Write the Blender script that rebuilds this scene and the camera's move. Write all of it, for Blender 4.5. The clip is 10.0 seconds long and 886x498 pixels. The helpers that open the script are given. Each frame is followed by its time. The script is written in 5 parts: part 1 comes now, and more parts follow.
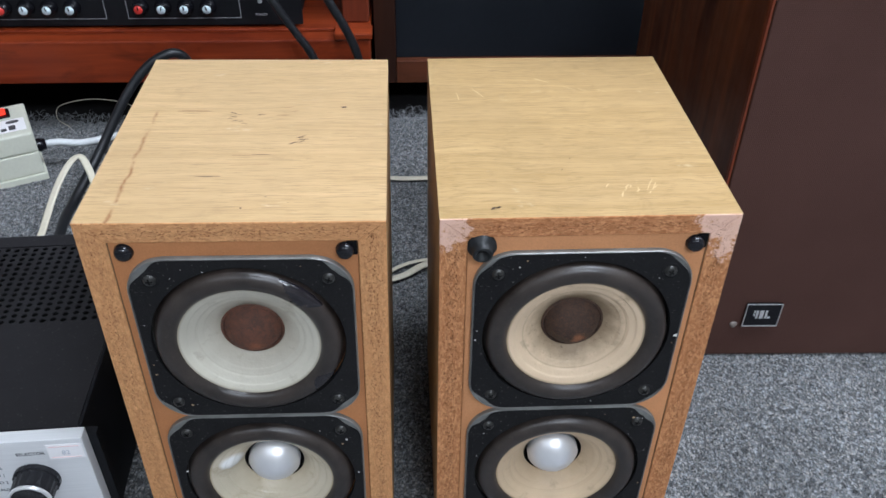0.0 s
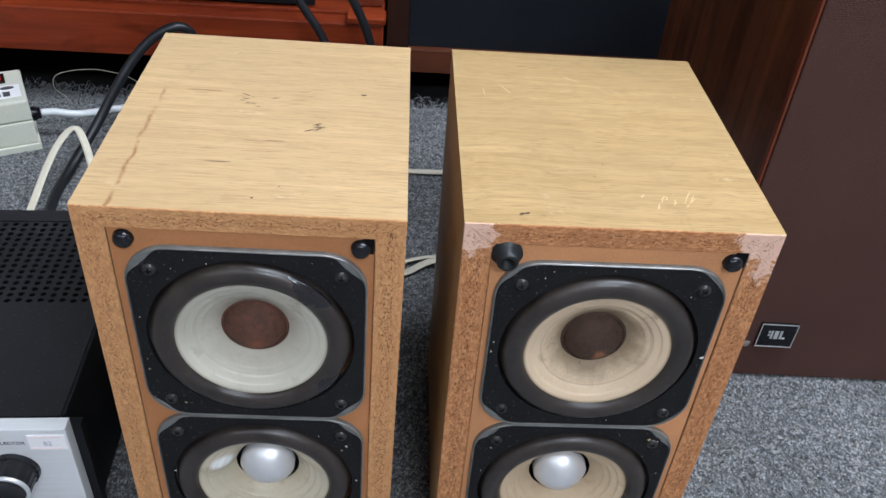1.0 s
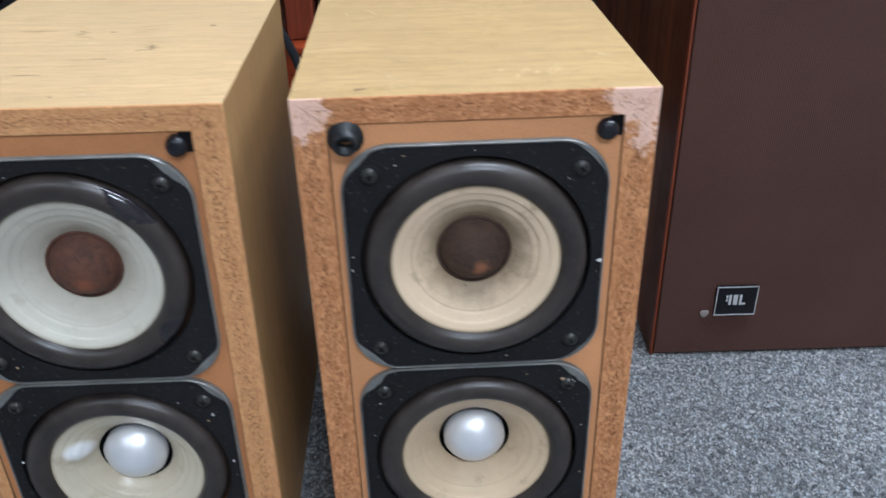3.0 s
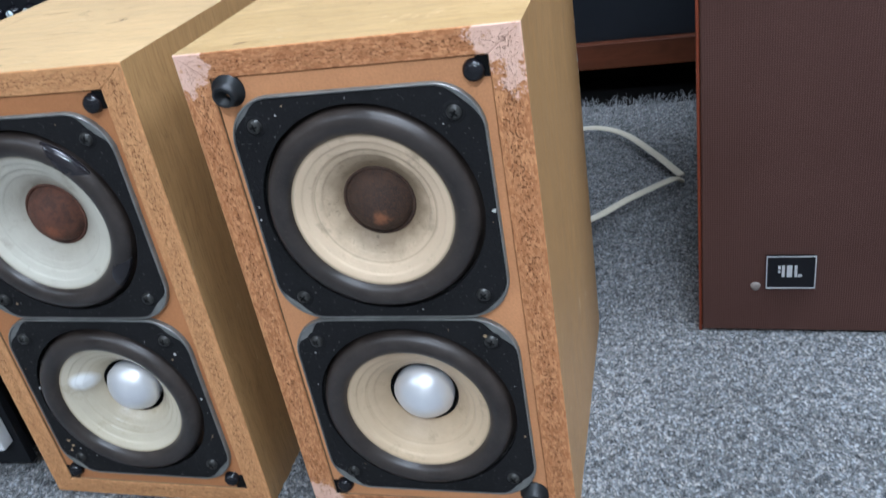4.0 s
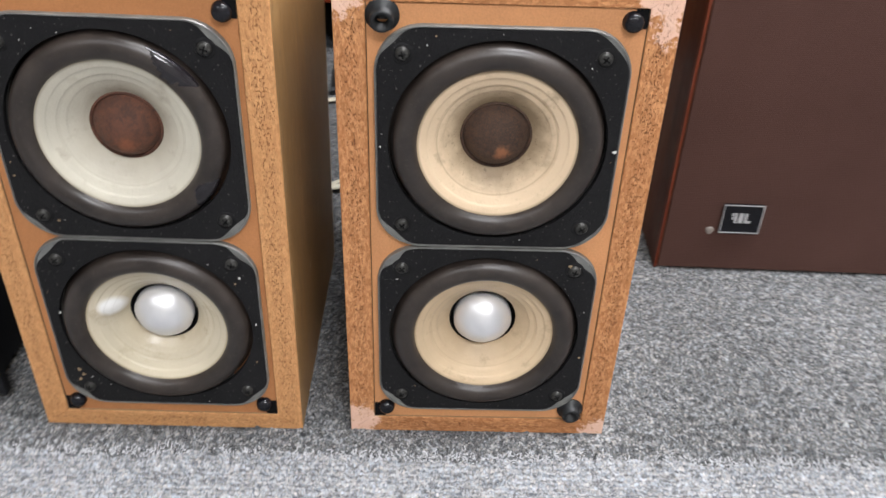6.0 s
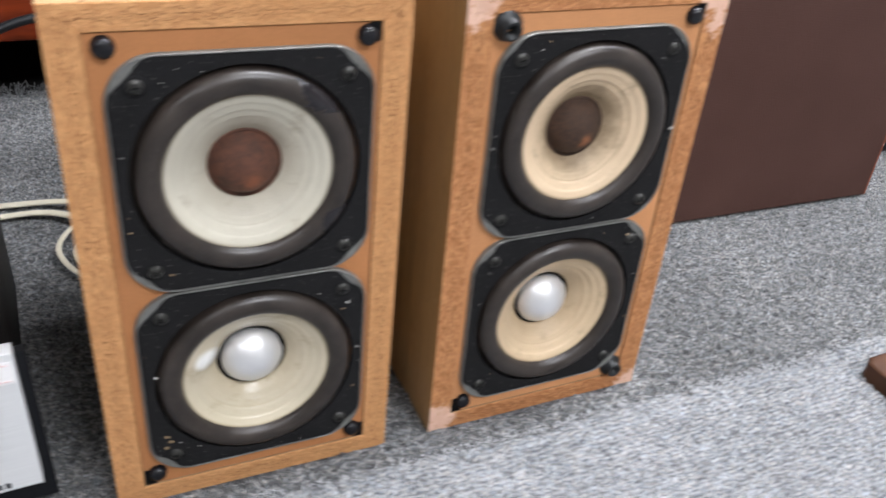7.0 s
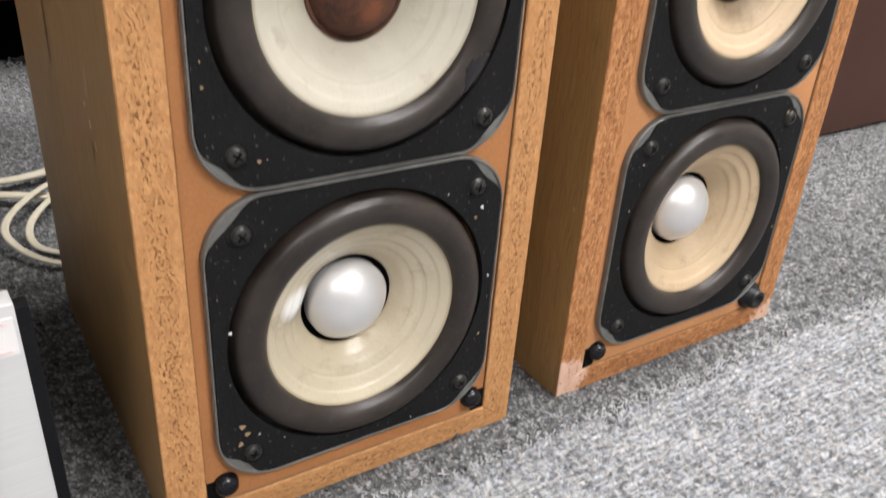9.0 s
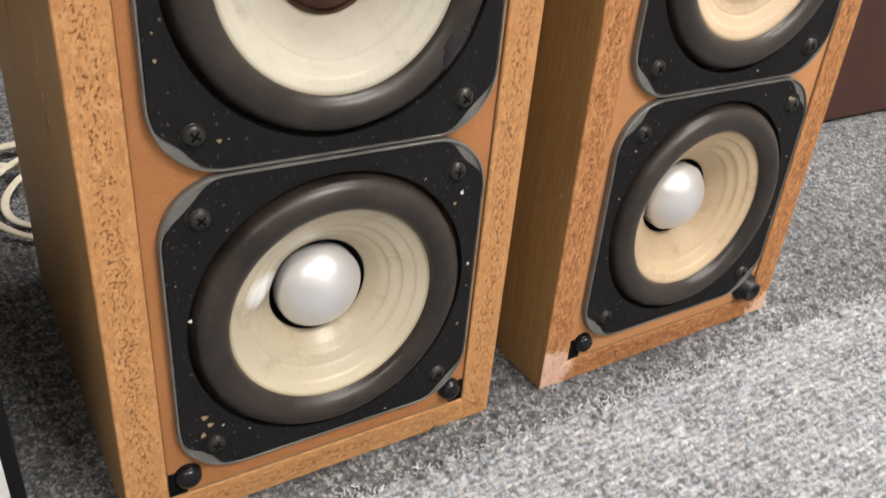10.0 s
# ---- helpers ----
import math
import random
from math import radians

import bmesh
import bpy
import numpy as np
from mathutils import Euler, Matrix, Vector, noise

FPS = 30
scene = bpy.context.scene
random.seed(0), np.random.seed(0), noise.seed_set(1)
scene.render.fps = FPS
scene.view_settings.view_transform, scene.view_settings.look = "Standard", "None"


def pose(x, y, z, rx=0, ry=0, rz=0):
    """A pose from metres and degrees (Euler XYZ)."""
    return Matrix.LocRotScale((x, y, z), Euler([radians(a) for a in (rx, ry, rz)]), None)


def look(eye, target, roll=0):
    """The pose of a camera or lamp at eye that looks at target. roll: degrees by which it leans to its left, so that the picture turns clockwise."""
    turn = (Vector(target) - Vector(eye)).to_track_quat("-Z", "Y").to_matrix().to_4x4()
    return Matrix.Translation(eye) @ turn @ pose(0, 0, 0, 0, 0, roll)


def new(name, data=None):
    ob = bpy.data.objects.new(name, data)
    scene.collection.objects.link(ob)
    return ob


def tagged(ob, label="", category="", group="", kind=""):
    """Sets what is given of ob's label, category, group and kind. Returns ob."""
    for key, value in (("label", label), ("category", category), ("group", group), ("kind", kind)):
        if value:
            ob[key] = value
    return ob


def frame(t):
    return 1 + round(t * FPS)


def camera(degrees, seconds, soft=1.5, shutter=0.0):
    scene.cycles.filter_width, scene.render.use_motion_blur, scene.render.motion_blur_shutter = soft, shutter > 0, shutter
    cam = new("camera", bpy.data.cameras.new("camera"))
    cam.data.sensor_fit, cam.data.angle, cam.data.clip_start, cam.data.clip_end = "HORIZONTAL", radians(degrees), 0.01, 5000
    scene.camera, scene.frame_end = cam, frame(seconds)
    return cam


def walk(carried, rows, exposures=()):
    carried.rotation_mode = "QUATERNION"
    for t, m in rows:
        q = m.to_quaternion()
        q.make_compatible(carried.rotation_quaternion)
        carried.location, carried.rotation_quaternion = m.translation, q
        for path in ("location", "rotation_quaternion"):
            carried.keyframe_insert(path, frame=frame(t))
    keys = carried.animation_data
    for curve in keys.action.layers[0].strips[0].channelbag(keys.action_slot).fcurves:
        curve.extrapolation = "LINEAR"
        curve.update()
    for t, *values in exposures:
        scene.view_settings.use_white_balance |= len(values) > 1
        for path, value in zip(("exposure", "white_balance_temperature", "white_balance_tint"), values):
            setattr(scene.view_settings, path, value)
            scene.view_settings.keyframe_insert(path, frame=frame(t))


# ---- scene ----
cam = camera(55.8, 10.0, soft=1.5, shutter=0.5)
PATH = [
    (0, (0.008, 0.006, 0.673), (0.096, 1.593, -0.54), 0.8),
    (0.5, (-0.005, 0.025, 0.666), (0.095, 1.605, -0.556), 3.3),
    (1, (-0.012, 0.04, 0.657), (0.105, 1.614, -0.572), 4.8),
    (1.5, (-0.011, 0.039, 0.651), (0.085, 1.618, -0.573), 4.2),
    (2, (-0.003, 0.022, 0.603), (0.1, 1.631, -0.581), 3.0),
    (2.2, (0.009, 0.021, 0.579), (0.117, 1.643, -0.587), 2.1),
    (2.5, (0.022, 0.008, 0.542), (0.155, 1.71, -0.5), 0.3),
    (2.7, (0.038, 0.022, 0.53), (0.184, 1.739, -0.484), 0.1),
    (3.8, (0.287, 0.019, 0.472), (-0.193, 1.715, -0.474), -9.8),
    (4, (0.302, 0.031, 0.472), (-0.234, 1.694, -0.501), -10.5),
    (4.2, (0.304, 0.023, 0.456), (-0.235, 1.674, -0.535), -10.4),
    (4.5, (0.295, 0.008, 0.42), (-0.233, 1.627, -0.629), -10.0),
    (4.7, (0.278, 0.004, 0.407), (-0.209, 1.598, -0.698), -9.4),
    (5, (0.276, 0.002, 0.411), (-0.24, 1.581, -0.702), -8.6),
    (5.3, (0.217, -0.017, 0.465), (-0.212, 1.58, -0.661), -5.8),
    (5.4, (0.199, -0.024, 0.473), (-0.199, 1.6, -0.625), -4.8),
    (5.5, (0.183, -0.022, 0.485), (-0.173, 1.609, -0.615), -4.1),
    (5.6, (0.154, -0.016, 0.485), (-0.077, 1.626, -0.634), -2.4),
    (5.7, (0.14, -0.018, 0.489), (-0.026, 1.619, -0.648), -1.0),
    (6.8, (-0.142, -0.021, 0.504), (0.54, 1.516, -0.578), 5.1),
    (7, (-0.192, -0.001, 0.493), (0.554, 1.518, -0.572), 5.3),
    (7.2, (-0.245, 0.012, 0.477), (0.546, 1.524, -0.566), 5.3),
    (7.5, (-0.28, 0.044, 0.452), (0.562, 1.575, -0.522), 4.0),
    (8, (-0.301, 0.091, 0.411), (0.655, 1.589, -0.508), 4.7),
    (8.5, (-0.278, 0.12, 0.376), (0.701, 1.602, -0.545), 4.2),
    (9, (-0.264, 0.147, 0.331), (0.712, 1.597, -0.642), 3.7),
    (9.5, (-0.258, 0.155, 0.313), (0.72, 1.573, -0.703), 3.7),
    (10, (-0.242, 0.157, 0.327), (0.712, 1.586, -0.698), 4.9),
]
EXPOSURES = [
    (0.0, 0.06, 5800, 11), (2.0, 0.06, 5900, 12), (2.5, 0.16, 5750, 11), (4.0, 0.36, 5450, 9), (4.5, 0.58, 6100, 12), (4.7, 0.60, 6700, 13), (4.95, 0.58, 8000, 14),
    (5.2, 0.58, 8000, 14), (5.5, 0.58, 7050, 14), (7.0, 0.57, 6400, 14), (7.5, 0.63, 6650, 15), (8.5, 0.67, 6750, 15), (9.5, 0.65, 7150, 15), (10.0, 0.63, 7250, 15),
]
walk(cam, [(t, look(eye, target, roll)) for t, eye, target, roll in PATH], EXPOSURES)

# ---- world and lights ----
world = bpy.data.worlds.new("world")
scene.world = world
world.use_nodes = True
world.node_tree.nodes["Background"].inputs[0].default_value = (0.8, 0.9, 1.0, 1)
world.node_tree.nodes["Background"].inputs[1].default_value = 0.03

ROOM = (-2.6, 3.2, -2.8, 1.8, 2.7)          # x0, x1, y0, y1, height
TUBES = [(0.75, -1.75, 66.0), (0.75, 0.25, 38.0), (2.2, 0.75, 52.0), (-1.6, -1.75, 10.0)]     # x, y, watts
for tx, ty, watts in TUBES:
    lamp = bpy.data.lights.new("ceiling_tube_light", "AREA")
    lamp.shape, lamp.size, lamp.size_y = "RECTANGLE", 1.18, 0.5
    lamp.energy, lamp.color = watts, (0.93, 0.97, 1.0)
    new("ceiling_tube_light", lamp).matrix_world = pose(tx, ty, ROOM[4] - 0.085)


# ---- material helpers ----
class Nodes:
    """A node material under construction."""

    def __init__(self, name, rough=0.5, metal=0.0, spec=0.5):
        self.mat = bpy.data.materials.new(name)
        self.mat.use_nodes = True
        self.tree = self.mat.node_tree
        self.bsdf = self.tree.nodes["Principled BSDF"]
        self.bsdf.inputs["Roughness"].default_value = rough
        self.bsdf.inputs["Metallic"].default_value = metal
        self.bsdf.inputs["Specular IOR Level"].default_value = spec
        self.coord = self.add("ShaderNodeTexCoord").outputs["Object"]

    def add(self, kind):
        return self.tree.nodes.new(kind)

    def link(self, a, b):
        self.tree.links.new(a, b)

    def put(self, socket, value):
        if isinstance(value, (int, float)):
            socket.default_value = value
        elif isinstance(value, (tuple, list)):
            socket.default_value = (*value, 1) if len(socket.default_value) == 4 and len(value) == 3 else value
        else:
            self.link(value, socket)

    def scaled(self, scale, shift=(0, 0, 0), vary=0.0):
        m = self.add("ShaderNodeMapping")
        m.inputs["Scale"].default_value = scale
        m.inputs["Location"].default_value = shift
        self.link(self.coord, m.inputs["Vector"])
        out = m.outputs[0]
        if vary:
            info = self.add("ShaderNodeObjectInfo")
            mul = self.math("MULTIPLY", info.outputs["Random"], vary)
            v = self.add("ShaderNodeVectorMath")
            v.operation = "ADD"
            self.link(out, v.inputs[0])
            self.link(mul, v.inputs[1])
            out = v.outputs[0]
        return out

    def noise(self, vec, scale=1.0, detail=3.0, rough=0.55, warp=0.0):
        n = self.add("ShaderNodeTexNoise")
        self.link(vec, n.inputs["Vector"])
        n.inputs["Scale"].default_value, n.inputs["Detail"].default_value = scale, detail
        n.inputs["Roughness"].default_value, n.inputs["Distortion"].default_value = rough, warp
        return n.outputs["Fac"]

    def cells(self, vec, scale, colour=False):
        n = self.add("ShaderNodeTexVoronoi")
        self.link(vec, n.inputs["Vector"])
        n.inputs["Scale"].default_value = scale
        return n.outputs["Color"] if colour else n.outputs["Distance"]

    def ramp(self, fac, *stops):
        r = self.add("ShaderNodeValToRGB")
        el = r.color_ramp.elements
        while len(el) < len(stops):
            el.new(0.5)
        for e, (p, c) in zip(el, stops):
            e.position = p
            e.color = (*c, 1) if isinstance(c, tuple) else (c, c, c, 1)
        self.link(fac, r.inputs[0])
        return r.outputs[0]

    def mix(self, fac, a, b, mode="MIX"):
        n = self.add("ShaderNodeMix")
        n.data_type, n.blend_type = "RGBA", mode
        self.put(n.inputs["Factor"], fac)
        self.put(n.inputs["A"], a)
        self.put(n.inputs["B"], b)
        return n.outputs["Result"]

    def math(self, op, a, b=0.0, c=0.0, clamp=False):
        n = self.add("ShaderNodeMath")
        n.operation, n.use_clamp = op, clamp
        for s, v in zip(n.inputs, (a, b, c)):
            self.put(s, v)
        return n.outputs[0]

    def axis(self, k):
        s = self.add("ShaderNodeSeparateXYZ")
        self.link(self.coord, s.inputs[0])
        return s.outputs[k]

    def bump(self, height, depth, strength=1.0):
        b = self.add("ShaderNodeBump")
        b.inputs["Strength"].default_value, b.inputs["Distance"].default_value = strength, depth
        self.link(height, b.inputs["Height"])
        self.link(b.outputs[0], self.bsdf.inputs["Normal"])

    def done(self, colour=None, rough=None):
        if colour is not None:
            self.put(self.bsdf.inputs["Base Color"], colour)
        if rough is not None:
            self.put(self.bsdf.inputs["Roughness"], rough)
        return self.mat


def plain(name, colour, rough=0.5, metal=0.0, spec=0.5, grain=220.0, vary=0.25, relief=0.0002, dust=0.0):
    """A surface of one colour with fine grain, blotches and a little relief."""
    n = Nodes(name, rough, metal, spec)
    fine = n.noise(n.coord, grain, 4)
    wide = n.noise(n.coord, 14, 3)
    lo = tuple(c * (1 - vary) for c in colour)
    hi = tuple(min(1, c * (1 + vary)) for c in colour)
    col = n.mix(n.math("MULTIPLY_ADD", fine, 0.5, n.math("MULTIPLY", wide, 0.5)), lo, hi)
    if dust:
        specks = n.ramp(n.noise(n.coord, 420, 2), (0.66, 0.0), (0.74, 1.0))
        col = n.mix(n.math("MULTIPLY", specks, dust), col, (0.42, 0.40, 0.37))
    if relief:
        n.bump(fine, relief)
    return n.done(col, n.math("MULTIPLY_ADD", wide, 0.2, rough - 0.1))


def veneer(name, along, pale, deep, stain=None, figure=1.0):
    """Oak veneer with the grain along one axis; stain: local x of a dark run along y; figure: how wavy the grain is."""
    n = Nodes(name, 0.42)
    s1, s2, s3 = [150.0] * 3, [1200.0] * 3, [640.0] * 3
    s1[along], s2[along], s3[along] = 5.0, 45.0, 24.0
    # slow sideways drift of the grain lines
    drift = n.add("ShaderNodeTexNoise")
    drift.inputs["Scale"].default_value, drift.inputs["Detail"].default_value = 13, 2
    n.link(n.scaled((1, 1, 1), vary=7.0), drift.inputs["Vector"])
    bend = n.add("ShaderNodeVectorMath")
    bend.operation = "MULTIPLY_ADD"
    n.link(drift.outputs["Color"], bend.inputs[0])
    bend.inputs[1].default_value = (0.012 * figure,) * 3
    n.link(n.coord, bend.inputs[2])
    straight = n.coord
    n.coord = bend.outputs[0]
    wide = n.noise(n.scaled(s1, vary=9.0), 1, 4, 0.6, 0.3)
    rings = n.noise(n.scaled(s3, vary=6.0), 1, 3, 0.65)
    pores = n.noise(n.scaled(s2, vary=5.0), 1, 2, 0.6)
    n.coord = straight
    blot = n.noise(n.scaled((9, 9, 9), vary=3.0), 1, 4)
    col = n.mix(n.ramp(wide, (0.25, 0.0), (0.75, 1.0)), deep, pale)
    col = n.mix(n.math("MULTIPLY", n.ramp(rings, (0.50, 0.0), (0.66, 1.0)), 0.55), col, tuple(c * 0.78 for c in deep))
    col = n.mix(n.math("MULTIPLY", n.ramp(pores, (0.55, 0.0), (0.68, 1.0)), 0.55), col, tuple(c * 0.50 for c in deep))
    rays = n.ramp(n.noise(n.scaled([380.0 if k == along else 700.0 for k in range(3)], vary=2.0), 1, 2), (0.66, 0.0), (0.76, 1.0))
    col = n.mix(n.math("MULTIPLY", rays, 0.25), col, tuple(min(1, c * 1.25) for c in pale))
    col = n.mix(n.math("MULTIPLY", n.ramp(blot, (0.42, 0.0), (0.72, 1.0)), 0.45), col, tuple(c * 0.68 for c in pale))
    worn = n.ramp(n.noise(n.scaled((26, 50, 26), vary=4.0), 1, 6, 0.72), (0.64, 0.0), (0.72, 1.0))
    col = n.mix(n.math("MULTIPLY", worn, 0.42), col, (0.74, 0.62, 0.43))
    smudge = n.ramp(n.noise(n.scaled((34, 30, 34), (2, 5, 1), vary=8.0), 1, 5, 0.75, 0.5), (0.60, 0.0), (0.70, 1.0))
    col = n.mix(n.math("MULTIPLY", smudge, 0.22), col, tuple(c * 0.45 for c in deep))
    if stain is not None:
        x = n.math("ADD", n.axis(0), -stain)
        wob = n.math("MULTIPLY_ADD", n.noise(n.scaled((40, 55, 40)), 1, 4), 0.007, -0.0035)
        d = n.math("ABSOLUTE", n.math("ADD", x, wob))
        line = n.ramp(n.math("DIVIDE", d, 0.0019), (0.15, 1.0), (1.0, 0.0))
        reach = n.ramp(n.axis(1), (0.0, 1.0), (0.146, 1.0), (0.150, 0.0))
        patchy = n.ramp(n.noise(n.scaled((60, 70, 60), (3, 1, 0)), 1, 4, 0.7), (0.40, 0.10), (0.58, 1.0))
        col = n.mix(n.math("MULTIPLY", n.math("MULTIPLY", line, reach), n.math("MULTIPLY", patchy, 0.80)), col, (0.25, 0.10, 0.03))
    n.bump(n.math("ADD", pores, n.math("MULTIPLY", rings, 0.6)), 0.00022)
    return n.done(col, n.math("MULTIPLY_ADD", wide, 0.2, 0.38))


def chipboard(name, pale, mid, dark, along, filler=()):
    """Raw chipboard edge: flat chips and holes along one axis; filler: corners patched with pink putty (x, z, radius)."""
    n = Nodes(name, 0.8, spec=0.25)
    s = [700.0] * 3
    s[along] = 300.0
    vec = n.scaled(s, vary=7.0)
    chips = n.cells(vec, 1.0, True)
    sep = n.add("ShaderNodeSeparateColor")
    n.link(chips, sep.inputs[0])
    col = n.mix(sep.outputs[0], mid, pale)
    s2 = [1700.0] * 3
    s2[along] = 900.0
    warp = n.add("ShaderNodeVectorMath")
    warp.operation = "MULTIPLY_ADD"
    swirl = n.add("ShaderNodeTexNoise")
    swirl.inputs["Scale"].default_value = 900
    n.link(n.coord, swirl.inputs["Vector"])
    n.link(swirl.outputs["Color"], warp.inputs[0])
    warp.inputs[1].default_value = (1.6, 1.6, 1.6)
    n.link(n.scaled(s2, vary=3.0), warp.inputs[2])
    small = n.add("ShaderNodeSeparateColor")
    n.link(n.cells(warp.outputs[0], 1.0, True), small.inputs[0])
    # loose core in the middle of the board, denser faces
    if along == 2:
        u = n.math("DIVIDE", n.math("ADD", n.math("ABSOLUTE", n.axis(0)), -0.0906), 0.0094)
    else:
        z = n.axis(2)
        u = n.math("DIVIDE", n.math("ADD", n.math("MINIMUM", z, n.math("SUBTRACT", 0.360, z)), -0.0078), 0.0078)
    core = n.ramp(n.math("ABSOLUTE", u), (0.25, 1.0), (0.8, 0.0))
    clump = n.noise(n.scaled((260, 260, 260), vary=6.0), 1, 3, 0.6)
    speck = n.noise(n.scaled([520.0 if k == along else 820.0 for k in range(3)], vary=11.0), 1, 3, 0.6)
    crumb = n.noise(n.scaled([230.0 if k == along else 480.0 for k in range(3)], vary=2.0), 1, 3, 0.6)
    pits = n.ramp(n.math("MULTIPLY_ADD", core, 0.085, n.math("MULTIPLY_ADD", clump, 0.16, n.math("MULTIPLY_ADD", small.outputs[0], 0.06, speck))), (0.755, 0.0), (0.86, 1.0))
    streak = n.ramp(crumb, (0.50, 0.0), (0.68, 1.0))
    gleam = n.ramp(small.outputs[2], (0.90, 0.0), (0.94, 1.0))
    flake = n.ramp(sep.outputs[2], (0.80, 0.0), (0.86, 1.0))
    col = n.mix(n.math("MULTIPLY", flake, 0.24), col, tuple(c * 0.55 for c in mid))
    col = n.mix(n.math("MULTIPLY", gleam, 0.4), col, tuple(min(1, c * 1.3) for c in pale))
    col = n.mix(n.math("MULTIPLY", streak, 0.55), col, tuple(c * 0.68 for c in mid))
    col = n.mix(n.math("MULTIPLY", pits, 0.75), col, dark)
    col = n.mix(n.math("MULTIPLY", n.ramp(n.noise(n.scaled((22, 22, 22), vary=2.0), 1, 3), (0.42, 0.0), (0.7, 1.0)), 0.35), col, mid)
    if filler:
        total = None
        edge = n.math("MULTIPLY_ADD", n.noise(n.scaled((120, 120, 120)), 1, 6, 0.78), 0.044, -0.021)
        for fx, fz, fr in filler:
            dx = n.math("ADD", n.axis(0), -fx)
            dz = n.math("ADD", n.axis(2), -fz)
            d = n.math("SQRT", n.math("ADD", n.math("MULTIPLY", dx, dx), n.math("MULTIPLY", dz, dz)))
            m = n.ramp(n.math("DIVIDE", n.math("ADD", d, edge), fr), (0.88, 1.0), (1.0, 0.0))
            total = m if total is None else n.math("MAXIMUM", total, m)
        putty = n.mix(n.noise(n.scaled((90, 90, 90)), 1, 4), (0.66, 0.38, 0.27), (0.84, 0.58, 0.45))
        col = n.mix(n.math("MULTIPLY", total, n.ramp(n.noise(n.scaled((210, 210, 210)), 1, 4, 0.7), (0.33, 0.15), (0.42, 1.0))), col, putty)
    n.bump(n.math("SUBTRACT", sep.outputs[1], n.math("MULTIPLY", pits, 1.6)), 0.0005)
    return n.done(col)


def carpet_material(name, dark, mid, light, scale=500.0, ribs=0.0):
    """Looped pile of mixed yarns; ribs: how far its rows show."""
    n = Nodes(name, 0.95, spec=0.1)
    n.bsdf.inputs["Sheen Weight"].default_value, n.bsdf.inputs["Sheen Roughness"].default_value = 0.25, 0.5
    vec = n.scaled((1.0, 0.75, 1))
    warp = n.add("ShaderNodeVectorMath")
    warp.operation = "MULTIPLY_ADD"
    wn = n.add("ShaderNodeTexNoise")
    wn.inputs["Scale"].default_value = 420
    n.link(vec, wn.inputs["Vector"])
    n.link(wn.outputs["Color"], warp.inputs[0])
    warp.inputs[1].default_value = (0.0028, 0.0028, 0.0028)
    n.link(vec, warp.inputs[2])
    c = n.add("ShaderNodeSeparateColor")
    n.link(n.cells(warp.outputs[0], scale, True), c.inputs[0])
    edge = n.cells(warp.outputs[0], scale)
    fine = n.noise(n.coord, 1500, 2)
    mid_blot = n.noise(n.coord, 130, 3)
    wide = n.noise(n.coord, 7, 4)
    f = n.math("ADD", n.math("MULTIPLY", c.outputs[0], 0.55), n.math("MULTIPLY_ADD", fine, 0.5, -0.02))
    f = n.math("ADD", f, n.math("MULTIPLY_ADD", wide, 0.30, -0.15))
    f = n.math("ADD", f, n.math("MULTIPLY_ADD", mid_blot, 0.55, -0.275))
    f = n.math("SUBTRACT", f, n.math("MULTIPLY", n.ramp(edge, (0.35, 0.0), (0.8, 1.0)), 0.16))
    height = n.math("ADD", fine, c.outputs[1])
    if ribs:
        w = n.add("ShaderNodeTexWave")
        w.bands_direction = "Y"
        w.inputs["Scale"].default_value, w.inputs["Distortion"].default_value, w.inputs["Detail Scale"].default_value = 68, 1.3, 40
        n.link(n.coord, w.inputs["Vector"])
        f = n.math("ADD", f, n.math("MULTIPLY_ADD", w.outputs["Fac"], ribs, -ribs / 2))
        height = n.math("ADD", height, n.math("MULTIPLY", w.outputs["Fac"], 1.2))
    col = n.ramp(f, (0.12, dark), (0.5, mid), (0.95, light))
    tint = n.ramp(c.outputs[2], (0.0, (0.90, 0.97, 1.05)), (0.5, (1.0, 1.0, 1.0)), (1.0, (1.08, 1.0, 0.92)))
    col = n.mix(1.0, col, tint, "MULTIPLY")
    n.bump(height, 0.0013)
    return n.done(col)


def lacquer(name, pale, deep, along, rough=0.22, scale=26.0):
    """Stained, lacquered wood."""
    n = Nodes(name, rough, spec=0.22)
    s = [scale] * 3
    s[along] = 1.2
    wide = n.noise(n.scaled(s, vary=9.0), 1, 5, 0.6, 0.8)
    s2 = [300.0] * 3
    s2[along] = 8.0
    fine = n.noise(n.scaled(s2, vary=3.0), 1, 2)
    col = n.mix(n.ramp(wide, (0.3, 0.0), (0.7, 1.0)), deep, pale)
    col = n.mix(n.math("MULTIPLY", fine, 0.35), col, tuple(c * 0.4 for c in deep))
    knots = n.ramp(n.noise(n.scaled([7.0 if k == along else 24.0 for k in range(3)], vary=5.0), 1, 4, 0.65, 0.6), (0.52, 0.0), (0.70, 1.0))
    col = n.mix(n.math("MULTIPLY", knots, 0.65), col, tuple(c * 0.45 for c in deep))
    scuff = n.noise(n.scaled((40, 40, 40)), 1, 4)
    n.bump(fine, 0.0001)
    return n.done(col, n.math("MULTIPLY_ADD", scuff, 0.25, rough - 0.08))


